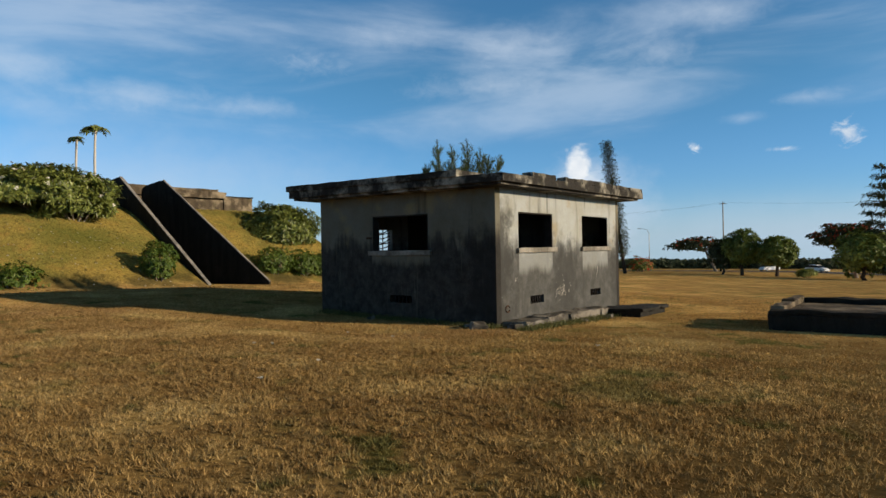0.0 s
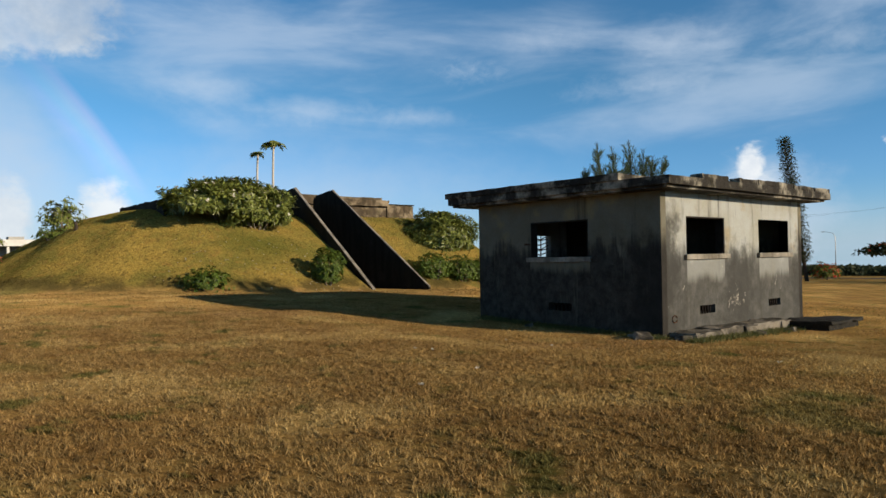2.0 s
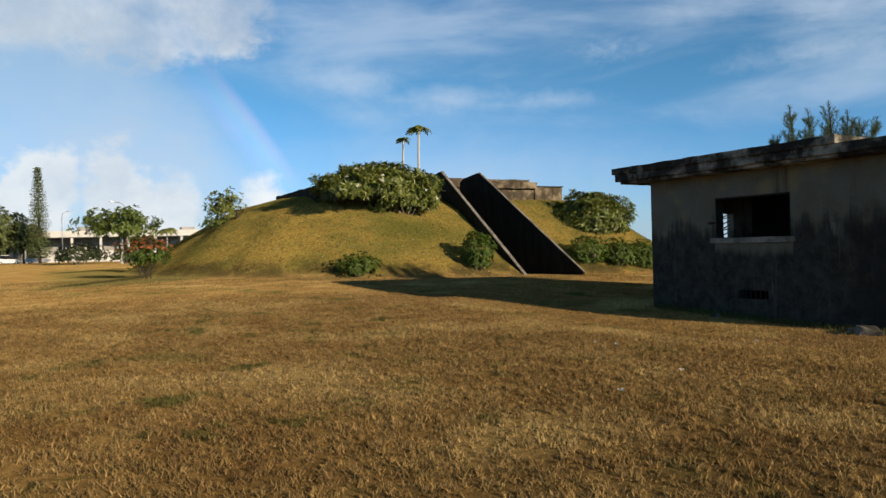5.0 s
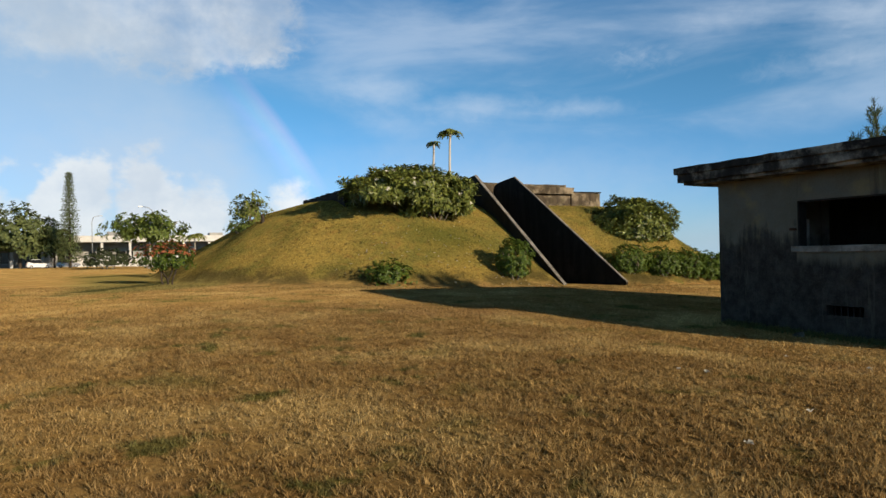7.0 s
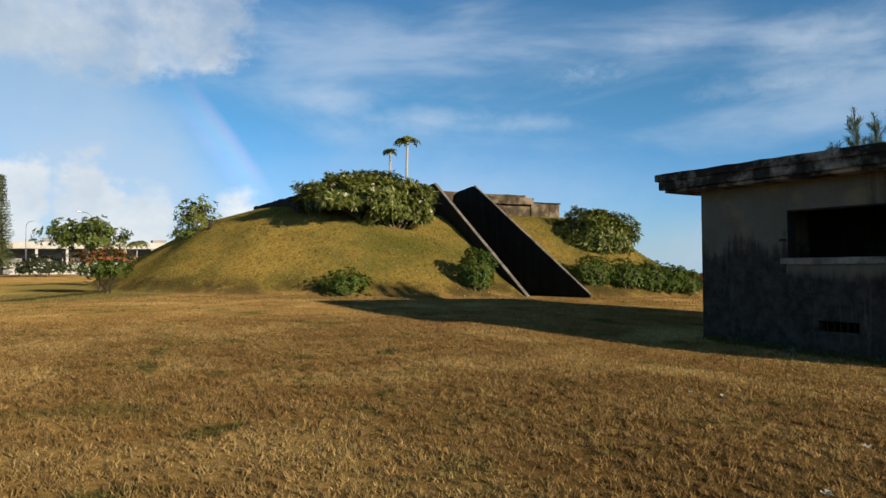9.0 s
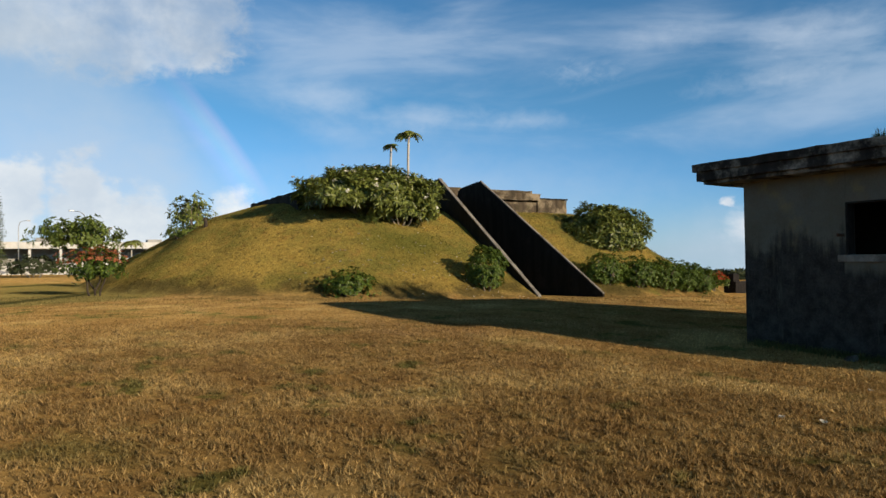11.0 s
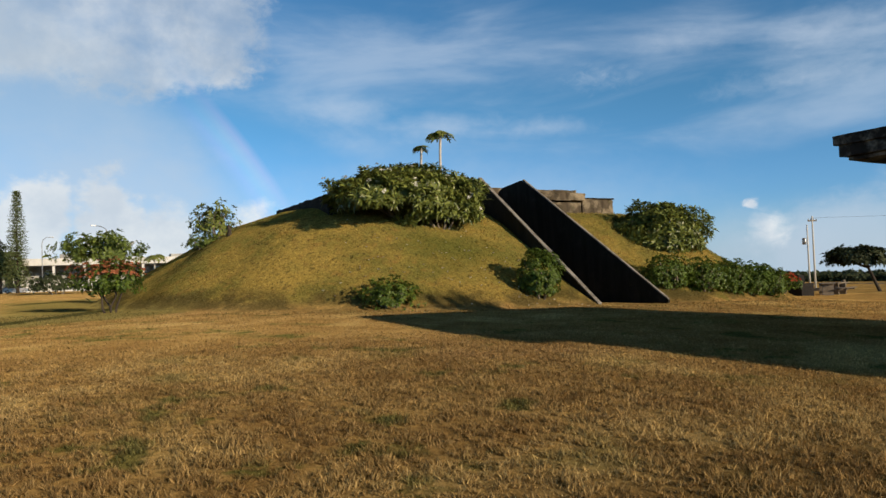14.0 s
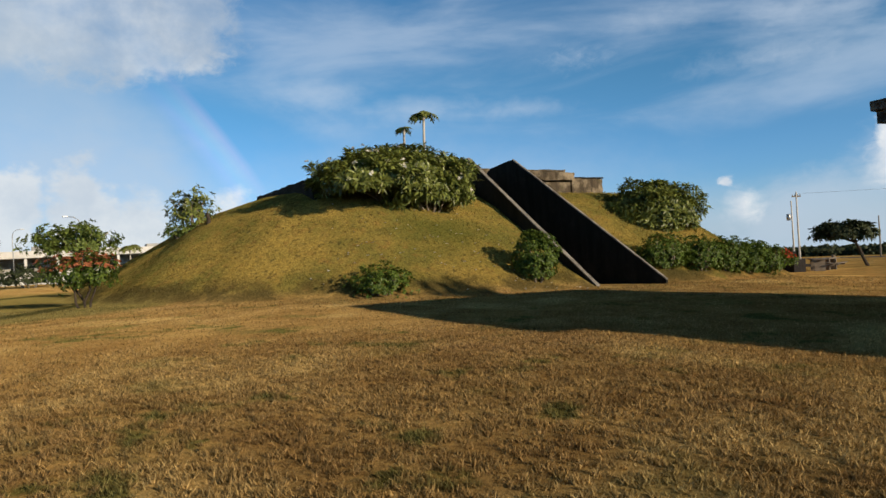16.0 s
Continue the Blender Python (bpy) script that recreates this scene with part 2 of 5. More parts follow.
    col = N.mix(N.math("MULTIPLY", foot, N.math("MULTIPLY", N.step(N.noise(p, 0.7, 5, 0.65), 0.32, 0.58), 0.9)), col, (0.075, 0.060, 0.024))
    return col, fine, slope


def lawn_material():
    m, N, b = material("dry_lawn", 0.95)
    p = N.add("ShaderNodeTexCoord").outputs["Object"]
    x, y, z = N.xyz(p)
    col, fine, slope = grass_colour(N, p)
    tint = N.ramp(fine, [(0.30, (0.42, 0.40, 0.37)), (0.52, (1, 1, 1)), (0.72, (1.45, 1.4, 1.28))])
    col = N.mix(0.85, col, tint, "MULTIPLY")
    # dark between blades near the path; the low sun's brightness painted in further off
    away = N.step(N.vmath("DISTANCE", N.vec(x, y, 0.0), (2.0, 6.0, 0.0)), 4.0, 17.0)
    level = N.mix(away, (0.68, 0.67, 0.65), (1.22, 1.22, 1.17))
    # the eastern field's colour is lifted for standing grass catching the low sun
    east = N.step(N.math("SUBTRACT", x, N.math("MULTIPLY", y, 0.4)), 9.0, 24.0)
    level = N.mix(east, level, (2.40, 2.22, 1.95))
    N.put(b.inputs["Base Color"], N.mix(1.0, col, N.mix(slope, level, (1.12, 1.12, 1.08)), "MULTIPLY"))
    b.inputs["Diffuse Roughness"].default_value = 1.0
    b.inputs["Specular IOR Level"].default_value = 0.0
    relief = N.math("ADD", N.math("MULTIPLY", fine, 0.7), N.noise(p, 45.0, 3))
    relief = N.math("ADD", relief, N.math("MULTIPLY", slope, N.math("MULTIPLY", N.noise(p, 3.2, 5, 0.62), 9.0)))
    bump(N, b, relief, 0.03, 0.5)
    return m


def blade_material():
    m, N, b = material("grass_blades", 0.8)
    p = N.add("ShaderNodeTexCoord").outputs["Object"]
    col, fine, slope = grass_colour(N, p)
    r = N.add("ShaderNodeNewGeometry").outputs["Random Per Island"]
    tint = N.ramp(r, [(0.0, (0.62, 0.63, 0.65)), (0.35, (1.24, 1.27, 1.32)), (0.72, (1.74, 1.78, 1.86)), (1.0, (2.22, 2.28, 2.40))])
    clump = N.ramp(N.noise(p, 9.0, 4, 0.65), [(0.32, (0.55, 0.54, 0.53)), (0.55, (1.0, 1.0, 1.0)), (0.75, (1.35, 1.33, 1.3))])
    col = N.mix(1.0, N.mix(1.0, col, tint, "MULTIPLY"), clump, "MULTIPLY")
    x, y, z = N.xyz(p)
    # eastward blades lightened too, the low sun's effect put into their colour
    east = N.step(N.math("SUBTRACT", x, N.math("MULTIPLY", y, 0.4)), 1.0, 12.0)
    col = N.mix(east, col, N.mix(1.0, col, (1.18, 1.18, 1.14), "MULTIPLY"))
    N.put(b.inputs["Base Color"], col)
    b.inputs["Specular IOR Level"].default_value = 0.06
    # light shines through the thin dry blades
    t, mixed = N.add("ShaderNodeBsdfTranslucent"), N.add("ShaderNodeMixShader")
    N.put(t.inputs[0], col)
    mixed.inputs[0].default_value = 0.28
    N.put(mixed.inputs[1], b.outputs[0]), N.put(mixed.inputs[2], t.outputs[0])
    out = [n for n in N.tree.nodes if n.bl_idname == "ShaderNodeOutputMaterial"][0]
    N.put(out.inputs[0], mixed.outputs[0])
    return m


def painted_concrete(name, paint, grime_to, clean, axis, stain=0.80, seed=0.0, dark=(0.024, 0.024, 0.022), spread=7.0, corner=()):
    """Old whitewashed concrete: paint above, black weathering below the sills, runs, and cleaner patches (u0, u1, z0, z1) kept dry under the sills."""
    m, N, b = material(name, 0.92)
    p = N.add("ShaderNodeTexCoord").outputs["Object"]
    q = N.mapped(p, loc=(seed, seed, 0))
    x, y, z = N.xyz(p)
    u = x if axis == "x" else y
    runs = N.noise(N.mapped(q, scale=(1, 1, 0.07)), 3.6, 6, 0.65)
    cloud, fine, mid = N.noise(q, 0.9, 6, 0.62), N.noise(q, 26.0, 5, 0.7), N.noise(q, 3.2, 6, 0.68)
    col = N.mix(N.step(cloud, 0.35, 0.65), paint, tuple(v * f for v, f in zip(paint, (0.84, 0.80, 0.70))))
    col = N.mix(N.math("MULTIPLY", N.step(N.noise(N.mapped(q, loc=(4, 9, 2)), 1.1, 4, 0.6), 0.54, 0.70), 0.50), col, (0.30, 0.225, 0.090))
    edge = N.math("ADD", z, N.math("MULTIPLY", N.math("SUBTRACT", runs, 0.5), -2.1))
    edge = N.math("ADD", edge, N.math("MULTIPLY", N.math("SUBTRACT", mid, 0.5), -1.1))
    low = N.math("SUBTRACT", 1.0, N.step(edge, grime_to - 0.30, grime_to + 0.22))
    rag = N.math("MULTIPLY", N.math("SUBTRACT", runs, 0.5), 0.7)
    clear = None
    for u0, u1, z0, z1 in clean:
        inside = N.math("MULTIPLY", N.step(u, u0, u0 + 0.04), N.math("SUBTRACT", 1.0, N.step(u, u1 - 0.04, u1)))
        zz = N.math("ADD", z, rag)
        inside = N.math("MULTIPLY", inside, N.math("MULTIPLY", N.step(zz, z0 - 0.12, z0 + 0.22), N.math("SUBTRACT", 1.0, N.step(z, z1, z1 + 0.03))))
        low = N.math("MULTIPLY", low, N.math("SUBTRACT", 1.0, N.math("MULTIPLY", inside, 0.9)))
        clear = inside if clear is None else N.math("MAXIMUM", clear, inside)
    dirt = N.mix(N.step(N.math("ADD", N.math("MULTIPLY", mid, 0.75), N.math("MULTIPLY", fine, 0.25)), 0.34, 0.68), dark, tuple(v * spread for v in dark))
    col = N.mix(N.math("MULTIPLY", low, stain), col, dirt)
    # pale lime drips through the grime
    drip = N.noise(N.mapped(q, scale=(1, 1, 0.10), loc=(13, 7, 0)), 7.5, 6, 0.7)
    col = N.mix(N.math("MULTIPLY", N.math("MULTIPLY", low, N.step(drip, 0.56, 0.70)), 0.42), col, tuple(v * 0.8 for v in paint))
    # blackened blotches that gather towards given corners
    for u0, u1, z1, much in corner:
        near = N.math("ADD", N.math("DIVIDE", N.math("SUBTRACT", u, u0), u1 - u0), N.math("MULTIPLY", N.math("SUBTRACT", N.noise(q, 1.7, 6, 0.7), 0.5), 2.2))
        tall = N.math("SUBTRACT", 1.0, N.step(N.math("ADD", z, N.math("MULTIPLY", N.math("SUBTRACT", mid, 0.5), 1.6)), z1 - 0.5, z1 + 0.3))
        col = N.mix(N.math("MULTIPLY", N.math("MULTIPLY", N.math("SUBTRACT", 1.0, N.step(near, 0.3, 0.9)), tall), much), col, tuple(v * 1.6 for v in dark))
    col = N.mix(N.math("MULTIPLY", N.step(runs, 0.55, 0.72), 0.66), col, (0.045, 0.042, 0.036))
    col = N.mix(N.math("MULTIPLY", N.step(N.noise(q, 6.5, 6, 0.75), 0.62, 0.80), 0.45), col, (0.050, 0.048, 0.042))
    col = N.mix(N.math("MULTIPLY", N.step(N.noise(N.mapped(q, loc=(2, 5, 8)), 3.1, 7, 0.75), 0.66, 0.74), 0.6), col, tuple(v * 0.95 for v in paint))
    col = N.mix(N.math("MULTIPLY", clear, 0.40), col, paint)
    N.put(b.inputs["Base Color"], N.mix(0.5, col, N.ramp(fine, [(0.3, (0.7, 0.7, 0.7)), (0.6, (1, 1, 1)), (0.8, (1.15, 1.14, 1.1))]), "MULTIPLY"))
    bump(N, b, N.math("ADD", N.math("MULTIPLY", fine, 0.5), mid), 0.012, 0.7)
    return m


def black_concrete(name, base, light, moss=0.3, worn=0.66):
    """Bare dark concrete with algae, pale where it has chipped."""
    m, N, b = material(name, 0.95)
    p = N.add("ShaderNodeTexCoord").outputs["Object"]
    cloud, fine = N.noise(p, 1.1, 6, 0.65), N.noise(p, 18.0, 5, 0.7)
    runs = N.noise(N.mapped(p, scale=(1, 1, 0.12)), 3.0, 6, 0.65)
    col = N.mix(N.step(runs, 0.35, 0.7), base, tuple(v * 1.9 for v in base))
    col = N.mix(N.math("MULTIPLY", N.step(cloud, worn - 0.14, worn + 0.06), 0.85), col, light)
    col = N.mix(N.math("MULTIPLY", N.step(N.noise(N.mapped(p, loc=(3, 3, 3)), 2.4, 5, 0.6), 0.55, 0.7), moss), col, (0.085, 0.085, 0.030))
    N.put(b.inputs["Base Color"], N.mix(0.7, col, N.ramp(fine, [(0.3, (0.6, 0.6, 0.6)), (0.6, (1, 1, 1)), (0.8, (1.3, 1.28, 1.2))]), "MULTIPLY"))
    bump(N, b, N.math("ADD", fine, cloud), 0.02, 0.8)
    return m


M_LAWN, M_BLADE = lawn_material(), blade_material()
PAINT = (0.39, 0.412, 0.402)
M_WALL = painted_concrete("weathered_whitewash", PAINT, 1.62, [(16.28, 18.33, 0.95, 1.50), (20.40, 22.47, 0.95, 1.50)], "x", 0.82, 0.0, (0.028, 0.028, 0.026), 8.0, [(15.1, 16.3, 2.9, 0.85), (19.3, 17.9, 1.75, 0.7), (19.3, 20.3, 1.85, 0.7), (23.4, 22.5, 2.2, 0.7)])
# west wall: grime reaches higher, and its shade is put into darker paint
M_WALL_W = painted_concrete("grimed_shaded_whitewash", (0.165, 0.158, 0.122), 1.95, [(11.5, 13.75, 1.22, 1.48)], "y", 0.95, 3.7, (0.013, 0.012, 0.0105), 4.8, [(9.3, 10.9, 2.2, 0.75)])
# inside surfaces coloured near black so the unlit room reads dark
M_INNER = black_concrete("dark_plaster", (0.030, 0.028, 0.025), (0.08, 0.07, 0.06), 0.05)
M_ROOF = black_concrete("weathered_roof_slab", (0.022, 0.020, 0.017), (0.46, 0.43, 0.35), 0.12, 0.60)
M_SILL = black_concrete("stained_sill", (0.14, 0.128, 0.105), (0.38, 0.355, 0.30), 0.05, 0.58)
# near black: the deep shade of west-facing walls is put into this colour
M_STAIR = black_concrete("near_black_wall", (0.016, 0.015, 0.012), (0.045, 0.040, 0.033), 0.12, 0.66)
# paler concrete for the same walls' tops, as the sun lights them
M_COPING = black_concrete("lit_coping", (0.15, 0.14, 0.125), (0.34, 0.32, 0.28), 0.05, 0.56)
M_RUIN = black_concrete("ruin_concrete", (0.058, 0.045, 0.030), (0.33, 0.27, 0.185), 0.40, 0.58)
M_SLAB = black_concrete("old_slab", (0.050, 0.046, 0.038), (0.28, 0.255, 0.21), 0.45, 0.56)
# near-black colour for recesses: the shade in them is put into it
M_RECESS = simple("near_black_recess", (0.012, 0.010, 0.009), (0.030, 0.024, 0.020), 6, 0.9, 0.003, 40)
M_CHALK = simple("chalky_scratch", (0.40, 0.38, 0.33), (0.55, 0.52, 0.46), 9, 0.9, 0.0)
M_RUST = simple("rusted_iron", (0.050, 0.030, 0.020), (0.12, 0.055, 0.03), 8, 0.8, 0.002, 60, 0.4)


# ---------------------------------------------------------------- building blocks
def thing(name, loc, label, category, group="", kind=""):
    e = new(name)
    e.location, e.empty_display_size = loc, 0.3
    return tagged(e, label, category, group, kind)


def mesh_object(name, bm, mat, parent=None, label=""):
    bmesh.ops.recalc_face_normals(bm, faces=bm.faces)
    me = bpy.data.meshes.new(name)
    bm.to_mesh(me)
    bm.free()
    me.materials.append(mat)
    ob = new(name, me)
    ob.parent = parent
    if label:
        ob["label"] = label
    return ob


def part(name, bm, mat, parent, label=""):
    return mesh_object(name, bm, mat, parent, label)


def raw_object(name, verts, faces, mat, parent=None, smooth=False):
    me = bpy.data.meshes.new(name)
    me.from_pydata(verts, [], faces)
    me.materials.append(mat)
    if smooth:
        me.polygons.foreach_set("use_smooth", np.ones(len(me.polygons), dtype=bool))
    ob = new(name, me)
    ob.parent = parent
    return ob


def box(bm, x0, x1, y0, y1, z0, z1, bevel=0.0, rough=0.0, cuts=0, seed=0):
    """A block added to bm; cuts and rough break up its faces and edges."""
    one = bmesh.new()
    bmesh.ops.create_cube(one, size=1.0)
    size = (x1 - x0, y1 - y0, z1 - z0)
    for v in one.verts:
        v.co = Vector(((x0 + x1) / 2 + v.co.x * size[0], (y0 + y1) / 2 + v.co.y * size[1], (z0 + z1) / 2 + v.co.z * size[2]))
    if bevel:
        bmesh.ops.bevel(one, geom=list(one.edges), offset=bevel, segments=2, affect="EDGES", profile=0.6)
    if cuts:
        for axis in range(3):
            n = max(0, round(cuts * size[axis] / max(size)) - 1)
            for k in range(1, n + 1):
                co, no = [0, 0, 0], [0, 0, 0]
                co[axis], no[axis] = (x0, y0, z0)[axis] + size[axis] * k / (n + 1), 1
                bmesh.ops.bisect_plane(one, geom=list(one.verts) + list(one.edges) + list(one.faces), plane_co=co, plane_no=no)
    if rough:
        for v in one.verts:
            q = v.co * 2.3 + Vector((seed, seed * 0.7, 0))
            v.co += noise.noise_vector(q) * rough + noise.noise_vector(q * 3.7) * rough * 0.5
    me = bpy.data.meshes.new("block")
    one.to_mesh(me)
    one.free()
    bm.from_mesh(me)
    bpy.data.meshes.remove(me)
    return bm


def tube(bm, points, radii, sides=8):
    """A tapering limb through the points."""
    rings = []
    for i, (p, r) in enumerate(zip(points, radii)):
        p = Vector(p)
        d = (Vector(points[min(i + 1, len(points) - 1)]) - Vector(points[max(i - 1, 0)])).normalized()
        a = d.orthogonal().normalized() if abs(d.z) < 0.95 else Vector((1, 0, 0))
        a = (a - d * a.dot(d)).normalized()
        b = d.cross(a)
        rings.append([bm.verts.new(p + (a * math.cos(6.2832 * k / sides) + b * math.sin(6.2832 * k / sides)) * r) for k in range(sides)])
    for lo, hi in zip(rings, rings[1:]):
        for k in range(sides):
            f = bm.faces.new((lo[k], lo[(k + 1) % sides], hi[(k + 1) % sides], hi[k]))
            f.smooth = True
    bm.faces.new(rings[0][::-1]), bm.faces.new(rings[-1])
    return bm


def pierced(bm, us, zs, holes, thick, place):
    """A wall with real openings. us, zs: the lines of its grid; holes: (u0, u1, z0, z1); place(u, d, z): where a point d deep lies."""
    us = sorted({round(u, 4) for u in us} | {round(h, 4) for q in holes for h in q[:2]})
    zs = sorted({round(z, 4) for z in zs} | {round(h, 4) for q in holes for h in q[2:]})
    solid = lambda i, j: 0 <= i < len(us) - 1 and 0 <= j < len(zs) - 1 and not any(
        a <= (us[i] + us[i + 1]) / 2 <= b and c <= (zs[j] + zs[j + 1]) / 2 <= d for a, b, c, d in holes)
    made = {}

    def vert(i, j, k):
        if (i, j, k) not in made:
            made[i, j, k] = bm.verts.new(place(us[i], k * thick, zs[j]))
        return made[i, j, k]

    for i in range(len(us) - 1):
        for j in range(len(zs) - 1):
            if not solid(i, j):
                continue
            for k in (0, 1):
                bm.faces.new([vert(i, j, k), vert(i + 1, j, k), vert(i + 1, j + 1, k), vert(i, j + 1, k)])
            for di, dj, a, b in ((-1, 0, (i, j), (i, j + 1)), (1, 0, (i + 1, j), (i + 1, j + 1)), (0, -1, (i, j), (i + 1, j)), (0, 1, (i, j + 1), (i + 1, j + 1))):
                if not solid(i + di, j + dj):
                    bm.faces.new([vert(*a, 0), vert(*b, 0), vert(*b, 1), vert(*a, 1)])
    return bm


# ---------------------------------------------------------------- the lie of the land
def soft_step(v, lo, hi):
    s = np.clip((v - lo) / (hi - lo), 0, 1)
    return s * s * (3 - 2 * s)


def soft_clamp(v, lo, hi, k):
    """v kept between lo and hi, turning over k metres."""
    v = lo + np.logaddexp(0, (v - lo) / k) * k
    return hi - np.logaddexp(0, (hi - v) / k) * k


MX0, MX1, MY0, MY1 = 12.9, 30.6, 38.6, 60.0      # the level top of the mound


def field(x, y):
    """The field falls gently to the east and rises towards the mound."""
    x, y = np.asarray(x, float), np.asarray(y, float)
    z = -0.22 - 0.030 * soft_clamp(x, 7.0, 2600.0, 3.0) + 0.030 * soft_clamp(y, 6.0, 28.0, 3.0)
    z = z + 0.035 * np.sin(x * 0.31 + 1.0) * np.cos(y * 0.27) * soft_step(np.hypot(x, y), 2, 9)
    z = z - 0.10 * np.exp(-((x - 14.5) ** 2 + (y - 11.0) ** 2) / 45.0)
    # a shallow dip beside the blockhouse
    z = z - 0.20 * np.exp(-(x - 12.2) ** 2 / 5.0 - (y - 14.0) ** 2 / 22.0)
    return z


MOUND_Z = 4.5


def land(x, y):
    """Field and mound together."""
    x, y = np.asarray(x, float), np.asarray(y, float)
    base = field(x, y)
    dx = np.maximum(np.maximum(MX0 - x, x - MX1), 0)
    dy = np.maximum(np.maximum(MY0 - y, y - MY1), 0)
    wide = np.where(x < MX0, 9.2, np.where(x > MX1, 10.0, 10.5))
    s = np.hypot(dx / wide, dy / 8.4)
    # the west shoulder is rounded over a wider radius
    round_west = np.hypot(np.maximum(17.0 - x, 0) / 13.3, np.maximum(np.maximum(43.5 - y, y - 53.0), 0) / 13.3)
    s = np.where(x < 17.0, 1 - (1 - round_west) / 0.63, s)
    s = s + (0.020 * np.sin(x * 0.42 + y * 0.31) + 0.012 * np.sin(x * 1.1 - y * 0.9 + 2) + 0.006 * np.sin(x * 2.9 + y * 3.3)) * np.clip(s * 3, 0, 1)
    p = np.clip(1 - s, 0, 1)
    h = 0.30 * (p * p * (3 - 2 * p)) + 0.70 * (1 - (1 - p) ** 1.12)
    h = h * np.clip(p * 7, 0, 1) ** 0.6
    # the level passage cut into the mound between its two walls
    right = 24.80 - 0.1429 * (y - 30.35) + 0.12
    cut = soft_step(x, 20.80, 20.98) * (1 - soft_step(x, right, right + 0.14)) * soft_step(y, 30.2, 30.6) * (1 - soft_step(y, 41.55, 41.75))
    top = MOUND_Z + 0.30 * (1 - soft_step(x, 14.0, 19.0))      # the west shoulder stands a little higher
    return base + (top - base) * h * (1 - cut)


def stretch(lo, hi, step, far, ratio=1.22):
    mid = list(np.arange(lo, hi + 1e-6, step))
    out, d = [], step
    while (out[-1] if out else hi) < far:
        d *= ratio
        out.append((out[-1] if out else hi) + d)
    back, d = [], step
    while (back[-1] if back else lo) > -far:
        d *= ratio
        back.append((back[-1] if back else lo) - d)
    return np.array(back[::-1] + mid + out)


gx, gy = stretch(-12, 48, 0.4, 3200), stretch(-4, 66, 0.4, 3200)
gx = np.unique(np.round(np.concatenate([gx, np.arange(20.6, 21.2, 0.07), np.arange(23.1, 25.4, 0.07)]), 3))
gy = np.unique(np.round(np.concatenate([gy, np.arange(30.0, 31.0, 0.1), np.arange(41.4, 41.9, 0.07)]), 3))
GX, GY = np.meshgrid(gx, gy)
GZ = land(GX, GY)
idx = np.arange(GX.size).reshape(GX.shape)
quads = np.stack([idx[:-1, :-1], idx[:-1, 1:], idx[1:, 1:], idx[1:, :-1]], -1).reshape(-1, 4)
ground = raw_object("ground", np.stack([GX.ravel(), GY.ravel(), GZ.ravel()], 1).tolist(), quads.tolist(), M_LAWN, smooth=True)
rise = np.abs(np.diff(GZ, axis=0))[:, :-1] / np.diff(GY, axis=0)[:, :-1], np.abs(np.diff(GZ, axis=1))[:-1] / np.diff(GX, axis=1)[:-1]
ground.data.polygons.foreach_set("use_smooth", (np.maximum(*rise) < 1.6).ravel())
tagged(ground, "dry brown lawn with green patches, rising to a mown grass mound", "ground", kind="structure")


# ---------------------------------------------------------------- the concrete blockhouse
HX0, HX1, HY0, HY1 = 15.08, 23.45, 9.30, 15.93
ROOF = (14.34, 24.15, 8.59, 16.71)
WALL_TOP, WALL_BASE = 3.28, -0.9


